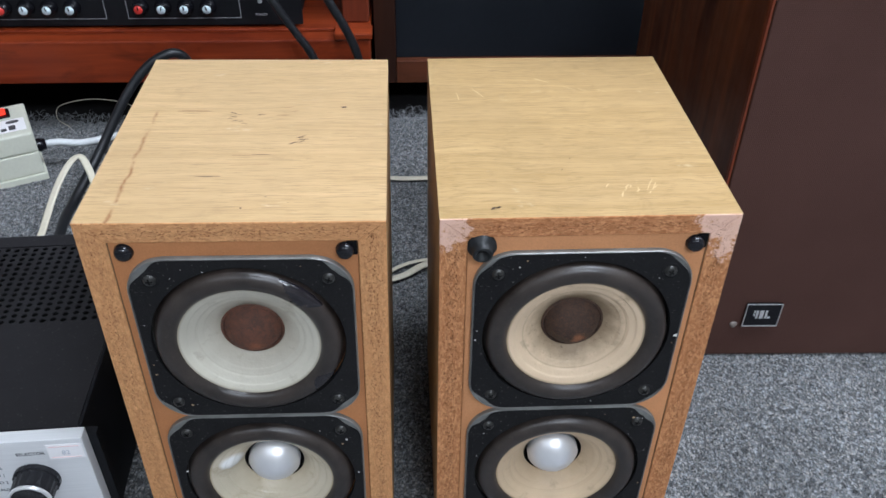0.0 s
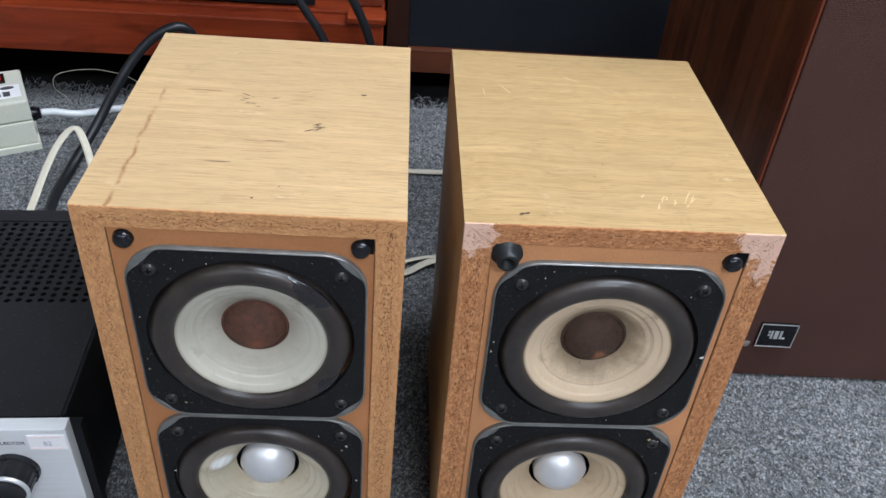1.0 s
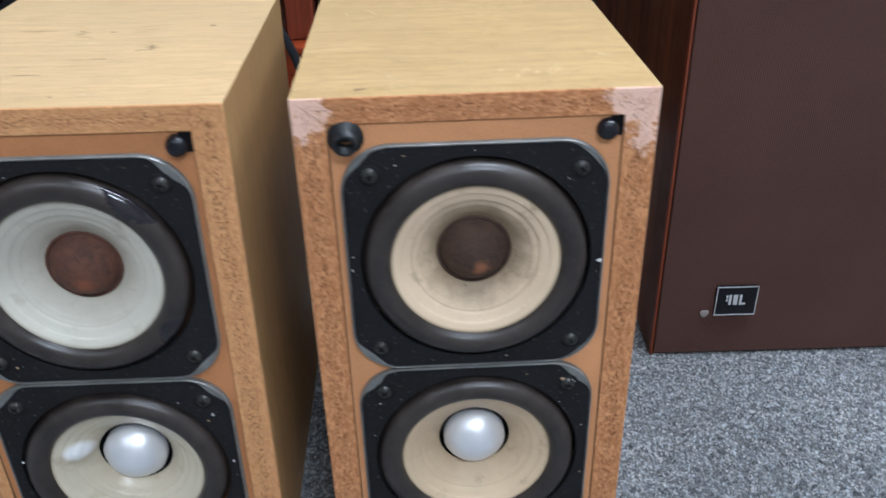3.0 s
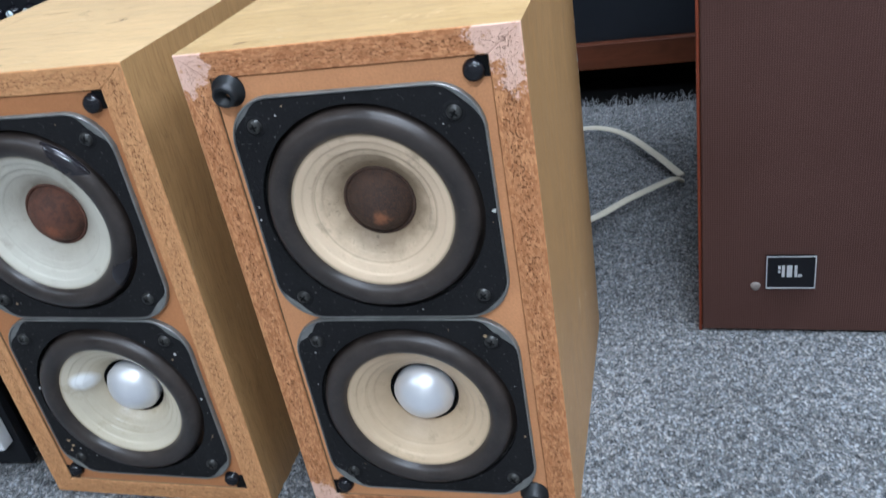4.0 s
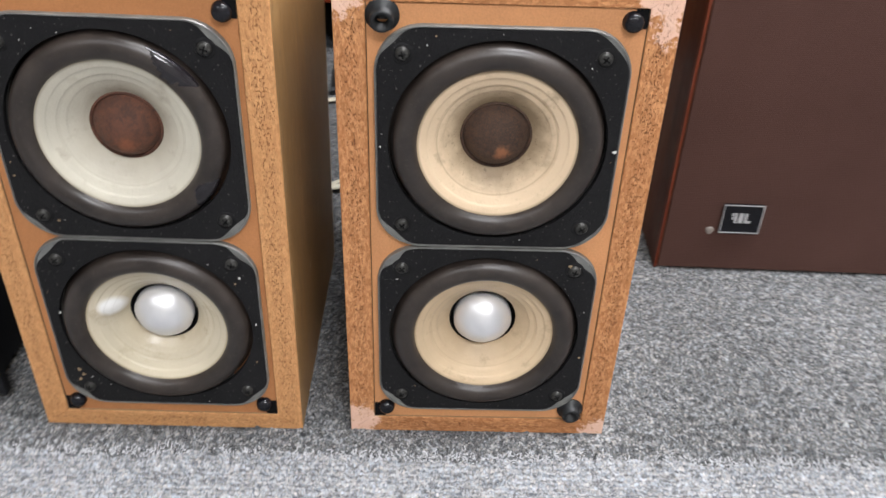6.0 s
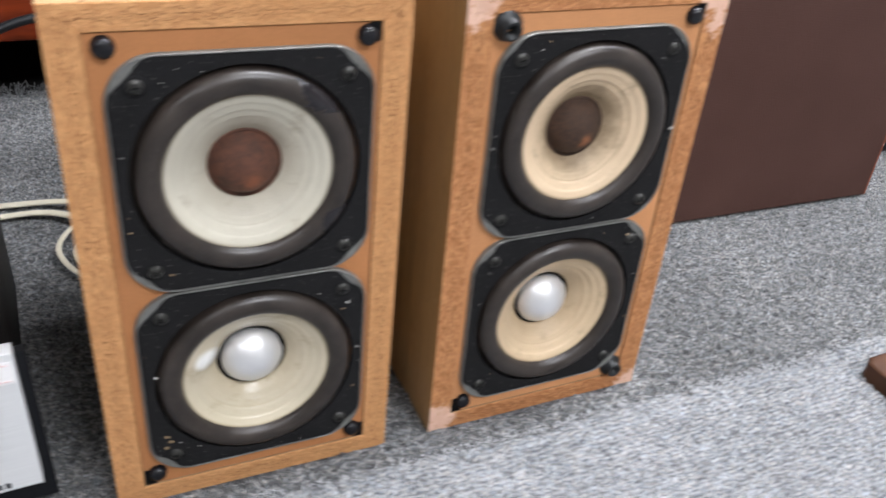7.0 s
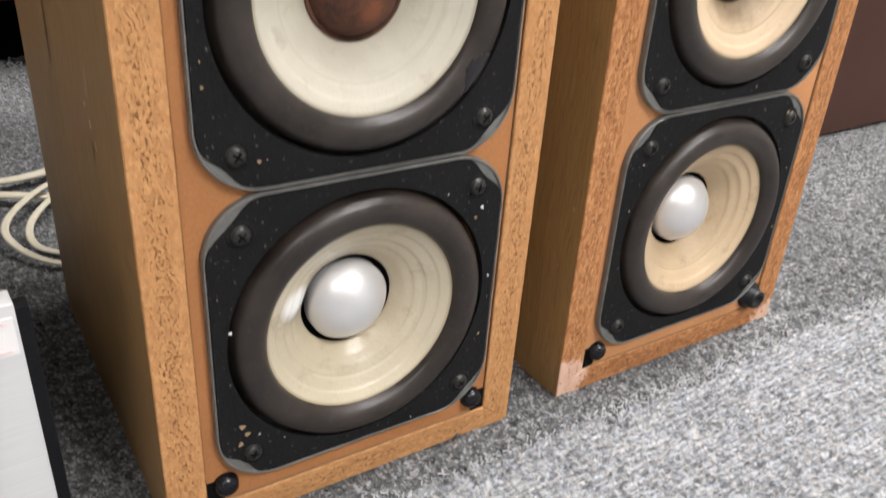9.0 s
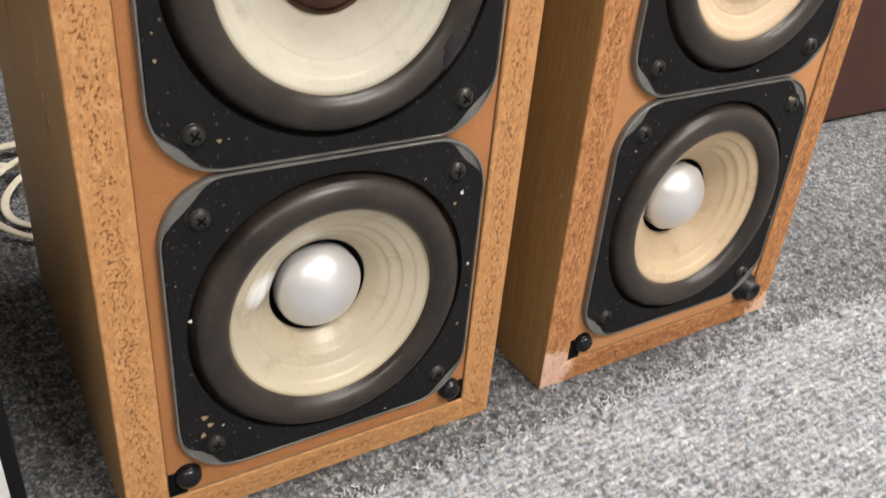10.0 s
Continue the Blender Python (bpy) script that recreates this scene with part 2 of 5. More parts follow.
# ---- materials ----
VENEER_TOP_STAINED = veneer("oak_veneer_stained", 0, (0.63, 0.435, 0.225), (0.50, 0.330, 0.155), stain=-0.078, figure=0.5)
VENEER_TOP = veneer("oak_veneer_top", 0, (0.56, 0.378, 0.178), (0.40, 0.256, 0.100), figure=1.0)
# a darker copy of the top veneer: part of the sides' shade is in the colour
VENEER_SIDE_SHADED = veneer("oak_veneer_side_shaded", 2, (0.46, 0.272, 0.112), (0.31, 0.172, 0.064))
CORNERS = ((-0.097, 0.352, 0.018), (0.089, 0.354, 0.019), (0.093, 0.331, 0.0095), (-0.096, 0.010, 0.019), (0.097, 0.000, 0.017))
CHIP = {"x": chipboard("chipboard_edge_across", (0.63, 0.330, 0.142), (0.51, 0.240, 0.096), (0.20, 0.062, 0.020), 0),
        "z": chipboard("chipboard_edge_upright", (0.63, 0.330, 0.142), (0.51, 0.240, 0.096), (0.20, 0.062, 0.020), 2)}
CHIP_RED = {"x": chipboard("red_chipboard_across", (0.60, 0.285, 0.122), (0.38, 0.148, 0.056), (0.12, 0.038, 0.015), 0, CORNERS),
            "z": chipboard("red_chipboard_upright", (0.61, 0.295, 0.126), (0.39, 0.155, 0.059), (0.12, 0.038, 0.015), 2, CORNERS)}
BAFFLE = plain("hardboard_baffle", (0.42, 0.178, 0.068), 0.75, spec=0.3, grain=900, vary=0.38, relief=0.0003)
BAFFLE_PALE = plain("pale_hardboard_baffle", (0.54, 0.250, 0.108), 0.75, spec=0.3, grain=800, vary=0.42, relief=0.0003)
RAW_BACK = plain("raw_back_board", (0.30, 0.18, 0.09), 0.85)
FRAME_METAL = plain("dusty_grey_metal", (0.19, 0.19, 0.178), 0.42, 0.4, grain=90, vary=1.0, relief=0.0003, dust=0.3)
GASKET = plain("black_fibre_sheet", (0.0115, 0.0112, 0.0118), 0.85, spec=0.14, grain=700, vary=0.8, relief=0.0005, dust=0.28)
# near-black that puts the shade of gaps, holes and slots into the colour
PIT = plain("black_pit_shade", (0.005, 0.005, 0.005), 0.85, spec=0.1)
PLASTIC = plain("black_plastic", (0.006, 0.006, 0.008), 0.22, spec=0.35)
GREY_PLASTIC = plain("grey_black_plastic", (0.010, 0.011, 0.012), 0.42, spec=0.35)
SCREW = plain("blackened_screw", (0.035, 0.034, 0.031), 0.38, 0.5, vary=0.6, dust=0.3)
ALUMINIUM = plain("silver_dome", (0.76, 0.76, 0.77), 0.40, 0.55, grain=110, vary=0.12, relief=0.0001)


def rubber_material(name):
    """Aged rubber: brown-black, rubbed paler in places, with patches that stay glossy."""
    n = Nodes(name, 0.38, spec=0.5)
    blot = n.noise(n.scaled((45, 45, 45), vary=7.0), 1, 5, 0.65)
    fine = n.noise(n.scaled((420, 420, 420), vary=3.0), 1, 3)
    col = n.mix(n.ramp(blot, (0.32, 0.0), (0.68, 1.0)), (0.015, 0.0110, 0.0090), (0.036, 0.0270, 0.0220))
    col = n.mix(n.math("MULTIPLY", n.ramp(fine, (0.60, 0.0), (0.74, 1.0)), 0.35), col, (0.07, 0.058, 0.048))
    n.bump(n.math("ADD", n.math("MULTIPLY", fine, 0.2), blot), 0.0002)
    return n.done(col, n.math("MULTIPLY_ADD", n.ramp(blot, (0.35, 0.0), (0.65, 1.0)), 0.14, 0.31))


def cone_material(name, pale, tint, dirt, rough=0.55, grime=0.0, shine=None):
    """Coated paper; grime: how dirty it is towards the cap; shine: a highlight painted pale, also glossier (x, z,
    radius).
    """
    n = Nodes(name, rough, spec=0.35)
    wide = n.noise(n.scaled((18, 18, 18), vary=6.0), 1, 4)
    col = n.mix(n.ramp(wide, (0.35, 0.0), (0.7, 1.0)), pale, tint)
    spots = n.ramp(n.noise(n.scaled((60, 60, 60), vary=3.0), 1, 5, 0.65), (0.58, 0.0), (0.75, 1.0))
    col = n.mix(n.math("MULTIPLY", spots, 0.55), col, dirt)
    x, z = n.axis(0), n.axis(2)
    r = n.math("SQRT", n.math("ADD", n.math("MULTIPLY", x, x), n.math("MULTIPLY", z, z)))
    if grime:
        wob = n.math("MULTIPLY_ADD", n.noise(n.scaled((45, 45, 45), vary=2.0), 1, 4, 0.65), 0.022, -0.011)
        near = n.ramp(n.math("MULTIPLY", n.math("ADD", r, wob), 20.0), (0.50, 1.0), (0.76, 0.0))
        col = n.mix(n.math("MULTIPLY", near, grime), col, dirt)
        ring = n.ramp(n.math("MULTIPLY", n.math("ADD", r, n.math("MULTIPLY", wob, 0.05)), 20.0), (0.745, 0.0), (0.757, 1.0), (0.775, 0.0))
        col = n.mix(n.math("MULTIPLY", ring, grime * 0.45), col, dirt)
        rim = n.ramp(n.math("MULTIPLY", r, 20.0), (0.97, 0.0), (1.01, 1.0))
        col = n.mix(n.math("MULTIPLY", rim, 0.7), col, dirt)
    if grime > 0.6:
        specks = n.ramp(n.noise(n.scaled((330, 330, 330), vary=2.0), 1, 4, 0.7, 1.0), (0.60, 0.0), (0.68, 1.0))
        col = n.mix(n.math("MULTIPLY", specks, n.math("MULTIPLY_ADD", near, 0.6, 0.12)), col, tuple(c * 0.35 for c in dirt))
    gloss = None
    if shine:
        dx, dz = n.math("ADD", x, -shine[0]), n.math("ADD", z, -shine[1])
        d = n.math("SQRT", n.math("ADD", n.math("MULTIPLY", dx, dx), n.math("MULTIPLY", dz, dz)))
        m = n.ramp(n.math("DIVIDE", n.math("ADD", d, n.math("MULTIPLY_ADD", wide, 0.004, -0.002)), shine[2]), (0.55, 1.0), (1.0, 0.0))
        # the dent's highlight is put into the colour as near-white
        col = n.mix(n.math("MULTIPLY", m, 0.92), col, (0.86, 0.86, 0.84))
        gloss = n.math("MULTIPLY_ADD", m, 0.12 - rough, rough)
    n.bump(n.noise(n.coord, 500, 2), 0.0002)
    return n.done(col, gloss)


RUBBER = rubber_material("dark_rubber_surround")
CONE_GREY = cone_material("grey_white_cone", (0.57, 0.535, 0.44), (0.47, 0.44, 0.36), (0.28, 0.23, 0.16), 0.5, 0.35)
CONE_CREAM = cone_material("cream_cone", (0.70, 0.535, 0.36), (0.60, 0.46, 0.31), (0.22, 0.155, 0.09), 0.55, 0.85)
CONE_IVORY = cone_material("ivory_cone", (0.60, 0.53, 0.40), (0.52, 0.46, 0.34), (0.32, 0.24, 0.14), 0.27, 0.35, shine=(-0.0325, 0.013, 0.0098))
CONE_TAN = cone_material("tan_cone", (0.64, 0.485, 0.315), (0.53, 0.40, 0.26), (0.27, 0.19, 0.11), 0.5, 0.4)


def felt_material(name, deep, mid, rust, spot):
    """Mottled, rusty pressed felt with a patch of stronger rust at (x, z, radius)."""
    n = Nodes(name, 0.72, spec=0.25)
    blot = n.noise(n.scaled((150, 150, 150), vary=5.0), 1, 5, 0.68, 0.8)
    fine = n.noise(n.scaled((1300, 1300, 1300)), 1, 3, 0.7)
    col = n.mix(n.ramp(blot, (0.36, 0.0), (0.62, 1.0)), deep, mid)
    col = n.mix(n.math("MULTIPLY", n.ramp(fine, (0.45, 0.0), (0.68, 1.0)), 0.55), col, rust)
    dx, dz = n.math("ADD", n.axis(0), -spot[0]), n.math("ADD", n.axis(2), -spot[1])
    d = n.math("SQRT", n.math("ADD", n.math("MULTIPLY", dx, dx), n.math("MULTIPLY", dz, dz)))
    wob = n.math("MULTIPLY_ADD", n.noise(n.scaled((320, 320, 320)), 1, 4, 0.65), 0.012, -0.006)
    m = n.ramp(n.math("DIVIDE", n.math("ADD", d, wob), spot[2]), (0.3, 1.0), (1.0, 0.0))
    col = n.mix(n.math("MULTIPLY", m, spot[3]), col, tuple(c * 1.7 for c in rust))
    n.bump(n.math("ADD", fine, n.math("MULTIPLY", blot, 1.5)), 0.0004)
    return n.done(col)


FELT_BROWN = felt_material("brown_dust_cap", (0.048, 0.030, 0.024), (0.115, 0.050, 0.033), (0.19, 0.064, 0.030), (0.002, -0.008, 0.0085, 0.55))
FELT_DARK = felt_material("dark_dust_cap", (0.030, 0.023, 0.019), (0.060, 0.038, 0.027), (0.15, 0.062, 0.030), (0.003, -0.006, 0.0066, 1.0))
CARPET = carpet_material("grey_carpet", (0.013, 0.015, 0.016), (0.118, 0.122, 0.125), (0.54, 0.54, 0.535), 600.0)
CARPET_PALE = carpet_material("pale_grey_carpet", (0.100, 0.106, 0.114), (0.370, 0.381, 0.396), (0.72, 0.73, 0.75), 560.0, 0.17)
CARPET_FUZZ = plain("grey_carpet_fibre", (0.20, 0.205, 0.21), 0.9)
PALE_FUZZ = plain("pale_carpet_fibre", (0.60, 0.61, 0.63), 0.9)
WALL = plain("painted_wall", (0.36, 0.35, 0.33), 0.85)
CEILING = plain("white_ceiling", (0.62, 0.62, 0.61), 0.9)
# near-black: the dark void under rack and cabinet is put into the floor colour
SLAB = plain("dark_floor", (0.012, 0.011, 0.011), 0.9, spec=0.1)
ROSEWOOD = lacquer("dark_rosewood_lacquer", (0.27, 0.085, 0.030), (0.070, 0.021, 0.009), 2, 0.36, 34.0)
ROSEWOOD_EDGE = lacquer("rosewood_edge", (0.22, 0.052, 0.022), (0.13, 0.028, 0.013), 2, 0.3)
RED_WOOD = lacquer("red_stained_wood", (0.37, 0.060, 0.014), (0.110, 0.014, 0.006), 0, 0.30, 20.0)
RED_UPRIGHT = lacquer("red_stained_upright", (0.22, 0.045, 0.02), (0.09, 0.02, 0.010), 2, 0.3)
BROWN_WOOD = lacquer("brown_cabinet_frame", (0.115, 0.035, 0.016), (0.06, 0.02, 0.010), 0, 0.35)
BLACK_PANEL = plain("blue_black_panel", (0.008, 0.010, 0.014), 0.5, spec=0.3, grain=90, vary=0.4)
BLACK_METAL = plain("black_painted_metal", (0.0085, 0.009, 0.011), 0.5, spec=0.18, grain=600, vary=0.3, dust=0.04)
AMP_TOP = plain("dusty_black_sheet_metal", (0.0145, 0.0138, 0.0155), 0.5, spec=0.3, grain=60, vary=0.5, dust=0.10)
WHITE_CABLE = plain("yellowed_white_cable", (0.60, 0.55, 0.43), 0.5)
WHITE_CORD = plain("white_cord", (0.68, 0.70, 0.70), 0.45)
BLACK_CABLE = plain("black_cable", (0.010, 0.011, 0.013), 0.42)
STRIP_BODY = plain("warm_grey_plastic", (0.60, 0.60, 0.50), 0.45, vary=0.14, dust=0.06)
STICKER = plain("white_paper_label", (0.82, 0.80, 0.80), 0.6, vary=0.05)
INK = plain("dark_ink", (0.06, 0.06, 0.065), 0.6)
RED_INK = plain("faded_red_ink", (0.74, 0.52, 0.51), 0.6)
GREY_INK = plain("faded_ink", (0.42, 0.44, 0.50), 0.6)
SILVER = plain("silver_trim", (0.72, 0.72, 0.72), 0.3, 0.6, vary=0.1)
KNOB_WHITE = plain("white_knob_cap", (0.62, 0.72, 0.76), 0.35)
KNOB_RED = plain("red_knob_cap", (0.60, 0.04, 0.03), 0.35)
LINE_GREY = plain("grey_printed_line", (0.35, 0.36, 0.38), 0.5)
FRAYED = plain("wood_frame_worn", (0.075, 0.030, 0.013), 0.6, spec=0.3, grain=60, vary=0.75, relief=0.0008)
FLECK = plain("pale_fleck", (0.62, 0.61, 0.57), 0.6, vary=0.1)
FLECK_TAN = plain("tan_fleck", (0.36, 0.25, 0.14), 0.7, vary=0.2)
GLOSS_BLACK = plain("glossy_black_adhesive", (0.012, 0.010, 0.012), 0.12, vary=0.2)


def brushed():
    n = Nodes("brushed_aluminium", 0.36, 0.15)
    streak = n.noise(n.scaled((12, 900, 900)), 1, 3)
    n.bump(streak, 0.00005)
    return n.done(n.mix(streak, (0.60, 0.605, 0.61), (0.78, 0.785, 0.79)), n.math("MULTIPLY_ADD", streak, 0.2, 0.28))


def grille_cloth():
    n = Nodes("brown_grille_cloth", 0.9, spec=0.15)
    w = n.add("ShaderNodeTexWave")
    w.bands_direction = "Z"
    w.inputs["Scale"].default_value = 170
    n.link(n.coord, w.inputs["Vector"])
    v = n.add("ShaderNodeTexWave")
    v.bands_direction = "X"
    v.inputs["Scale"].default_value = 170
    n.link(n.coord, v.inputs["Vector"])
    weave = n.math("MULTIPLY", w.outputs["Fac"], v.outputs["Fac"])
    wide = n.noise(n.coord, 9, 4)
    col = n.mix(wide, (0.052, 0.024, 0.019), (0.084, 0.042, 0.034))
    col = n.mix(n.math("MULTIPLY", weave, 0.20), col, (0.115, 0.066, 0.050))
    n.bump(n.math("ADD", weave, n.noise(n.coord, 900, 2)), 0.0003)
    return n.done(col)


BRUSHED = brushed()
GRILLE = grille_cloth()
NEON = Nodes("red_lit_switch", 0.25)
NEON.bsdf.inputs["Emission Color"].default_value = (1.0, 0.06, 0.02, 1)
NEON.bsdf.inputs["Emission Strength"].default_value = 0.7
NEON = NEON.done((0.7, 0.03, 0.02))
TUBE_GLOW = Nodes("lit_diffuser", 0.5)
TUBE_GLOW.bsdf.inputs["Emission Color"].default_value = (0.95, 0.98, 1.0, 1)
TUBE_GLOW.bsdf.inputs["Emission Strength"].default_value = 6.0
TUBE_GLOW = TUBE_GLOW.done((0.8, 0.8, 0.8))


# ---- mesh helpers ----
def mesh_of(name, verts, faces, mats, smooth=False, slots=None):
    me = bpy.data.meshes.new(name)
    me.from_pydata([tuple(v) for v in verts], [], faces)
    for m in (mats if isinstance(mats, (list, tuple)) else [mats]):
        me.materials.append(m)
    if slots is not None:
        me.polygons.foreach_set("material_index", slots)
    if smooth:
        me.polygons.foreach_set("use_smooth", [True] * len(me.polygons))
    me.update()
    return me


def part(name, bm, material, parent=None, label="", smooth=False, at=None):
    """Links a bmesh (or a ready mesh) as one mesh object under a thing or part."""
    if isinstance(bm, bmesh.types.BMesh):
        me = bpy.data.meshes.new(name)
        bm.to_mesh(me)
        bm.free()
        for m in (material if isinstance(material, (list, tuple)) else [material]):
            me.materials.append(m)
        if smooth:
            me.polygons.foreach_set("use_smooth", [True] * len(me.polygons))
    else:
        me = bm
    ob = new(name, me)
    if parent is not None:
        ob.parent = parent
    if at is not None:
        ob.matrix_basis = at
    if label:
        ob["label"] = label
    return ob


def thing(name, place, label, category, group="", kind=""):
    ob = new(name)
    ob.empty_display_size = 0.05
    ob.matrix_basis = place
    return tagged(ob, label, category, group, kind)


def box(x0, x1, y0, y1, z0, z1, bevel=0.0, segments=2):
    bm = bmesh.new()
    bmesh.ops.create_cube(bm, size=1)
    for v in bm.verts:
        v.co = Vector(((x0 + x1) / 2 + v.co.x * (x1 - x0), (y0 + y1) / 2 + v.co.y * (y1 - y0), (z0 + z1) / 2 + v.co.z * (z1 - z0)))
    if bevel:
        bmesh.ops.bevel(bm, geom=bm.edges[:], offset=bevel, segments=segments, profile=0.5, affect="EDGES")
    return bm


def loft(name, loops, mats, smooth=True, close_first=False, close_last=False, closed=True):
    """Quads between loops of equally many points."""
    n = len(loops[0])
    verts = [p for lp in loops for p in lp]
    faces = []
    for i in range(len(loops) - 1):
        for j in range(n if closed else n - 1):
            k = (j + 1) % n
            faces.append((i * n + j, i * n + k, (i + 1) * n + k, (i + 1) * n + j))
    if close_first:
        faces.append(tuple(reversed(range(n))))
    if close_last:
        faces.append(tuple((len(loops) - 1) * n + j for j in range(n)))
    return mesh_of(name, verts, faces, mats, smooth)


def lathe(name, profile, mats, n=64, smooth=True, close_last=False):
    """Turned round the y axis; profile of (radius, y)."""
    loops = [[(r * math.cos(2 * math.pi * k / n), y, r * math.sin(2 * math.pi * k / n)) for k in range(n)] for r, y in profile]
    return loft(name, loops, mats, smooth, close_last=close_last)


def square_radius(a, half, rad):
    """Distance from the centre to the edge of a rounded square, at angle a."""
    c, s = abs(math.cos(a)), abs(math.sin(a))
    if c < s:
        c, s = s, c
    t = half / c
    k = half - rad
    if t * s <= k:
        return t
    q = (c + s) * k
    return q + math.sqrt(max(0.0, q * q - (2 * k * k - rad * rad)))


def smooth_line(pts, steps=10):
    """Catmull-Rom through the points."""
    p = [Vector(q) for q in pts]
    p = [2 * p[0] - p[1]] + p + [2 * p[-1] - p[-2]]
    out = []
    for i in range(1, len(p) - 2):
        for k in range(steps):
            t = k / steps
            a, b, c, d = p[i - 1], p[i], p[i + 1], p[i + 2]
            out.append(0.5 * (2 * b + (c - a) * t + (2 * a - 5 * b + 4 * c - d) * t * t + (3 * b - a - 3 * c + d) * t ** 3))
    return out + [p[-2]]


def cable(name, pts, radius, material, label, twin=False, group="", steps=10, flat=0.0):
    """A round cable, or a flat twin one with a groove along its middle."""
    line = smooth_line(pts, steps)
    n = 16 if twin else 10
    loops = []
    for i, p in enumerate(line):
        d = (line[min(i + 1, len(line) - 1)] - line[max(i - 1, 0)]).normalized()
        side = d.cross(Vector((0, 0, 1)))
        side = side.normalized() if side.length > 1e-4 else Vector((1, 0, 0))
        up = side.cross(d).normalized()
        lp = []
        for k in range(n):
            a = 2 * math.pi * k / n
            if twin:
                u = math.cos(a) * radius * 2.1
                v = math.sin(a) * radius * (1.0 - 0.45 * math.exp(-(math.cos(a) / 0.22) ** 2))
            else:
                u, v = math.cos(a) * radius, math.sin(a) * radius * (1 - flat)
            lp.append(p + side * u + up * v)
        loops.append(lp)
    ob = new(name, loft(name, loops, material, True, True, True))
    return tagged(ob, label, "cable", group)


def letters(text, size, material, parent, at, name="lettering", align="CENTER"):
    """Raised print in the built-in font, as a mesh."""
    cu = bpy.data.curves.new(name, "FONT")
    cu.body, cu.size, cu.extrude, cu.align_x = text, size, 0.00012, align
    ob = bpy.data.objects.new(name, cu)
    me = bpy.data.meshes.new_from_object(ob)
    bpy.data.objects.remove(ob)
    me.materials.clear()
    me.materials.append(material)
    return part(name, me, None, parent, at=at)


# ---- room ----
X0, X1, Y0, Y1, H = ROOM
tagged(part("floor", box(X0, X1, Y0, Y1, -0.12, -0.0075), SLAB), "near-black floor under the carpet", "floor", kind="structure")
tagged(part("ceiling", box(X0, X1, Y0, Y1, H, H + 0.1), CEILING), "plain white ceiling", "ceiling", kind="structure")
for nm, b in (("wall_north", (X0 - 0.1, X1 + 0.1, Y1, Y1 + 0.1)), ("wall_south", (X0 - 0.1, X1 + 0.1, Y0 - 0.1, Y0)),
              ("wall_west", (X0 - 0.1, X0, Y0, Y1)), ("wall_east", (X1, X1 + 0.1, Y0, Y1))):
    tagged(part(nm, box(*b, -0.12, H + 0.1), WALL), "plain painted wall", "wall", kind="structure")
for tx, ty, watts in TUBES:
    lampbox = thing("ceiling_light", pose(tx, ty, H), "flat white fluorescent ceiling light", "ceiling light", "ceiling lights")
    part("housing", box(-0.62, 0.62, -0.28, 0.28, -0.06, -0.001, 0.004), CEILING, lampbox)
    part("diffuser", box(-0.59, 0.59, -0.25, 0.25, -0.07, -0.0605), TUBE_GLOW, lampbox, "glowing white diffuser")

SEAM = 0.416
rng = np.random.default_rng(5)


def carpet_patch(name, x0, x1, y0, y1, step, material, rise, wavy):
    """A sheet of pile: a fine grid with uneven tufts; wavy: which y edge is ragged."""
    nx, ny = int((x1 - x0) / step) + 1, int((y1 - y0) / step) + 1
    gx, gy = np.meshgrid(np.linspace(x0, x1, nx), np.linspace(y0, y1, ny), indexing="ij")
    h = rng.normal(0, 1, (nx, ny))
    h = (h + np.roll(h, 1, 0) + np.roll(h, 1, 1) + np.roll(h, (1, 1), (0, 1))) / 2
    big = rng.normal(0, 1, (nx // 12 + 3, ny // 12 + 3))
    big = np.kron(big, np.ones((12, 12)))[:nx, :ny]
    gz = h * rise + big * rise * 0.25
    if wavy == SEAM:
        gz = gz + 0.0026
    jx = rng.normal(0, step * 0.22, (nx, ny))
    jy = rng.normal(0, step * 0.22, (nx, ny))
    gx, gy = gx + jx, gy + jy
    if wavy is not None:
        slow = np.interp(np.arange(nx), np.arange(0, nx + 40, 40), rng.normal(0, 0.003, len(np.arange(0, nx + 40, 40))))
        ragged = slow + rng.normal(0, 0.0020, nx)
        rows = np.clip(1 - np.abs(gy - wavy) / 0.03, 0, 1)
        gy = gy + ragged[:, None] * rows
        gz = gz + np.where(np.abs(gy - wavy) < 0.012, 0.0016, 0) * rng.random((nx, ny)) * 1.6
    verts = np.stack([gx, gy, gz], -1).reshape(-1, 3)
    i = np.arange(nx - 1)[:, None] * ny + np.arange(ny - 1)[None, :]
    quads = np.stack([i, i + ny, i + ny + 1, i + 1], -1).reshape(-1, 4)
    me = bpy.data.meshes.new(name)
    me.vertices.add(len(verts))
    me.vertices.foreach_set("co", verts.ravel())
    me.loops.add(quads.size)
    me.loops.foreach_set("vertex_index", quads.ravel())
    me.polygons.add(len(quads))
    me.polygons.foreach_set("loop_start", np.arange(0, quads.size, 4))
    me.materials.append(material)
    me.polygons.foreach_set("use_smooth", np.ones(len(quads), dtype=bool))
    me.update(calc_edges=True)
    me.validate()
    return new(name, me)


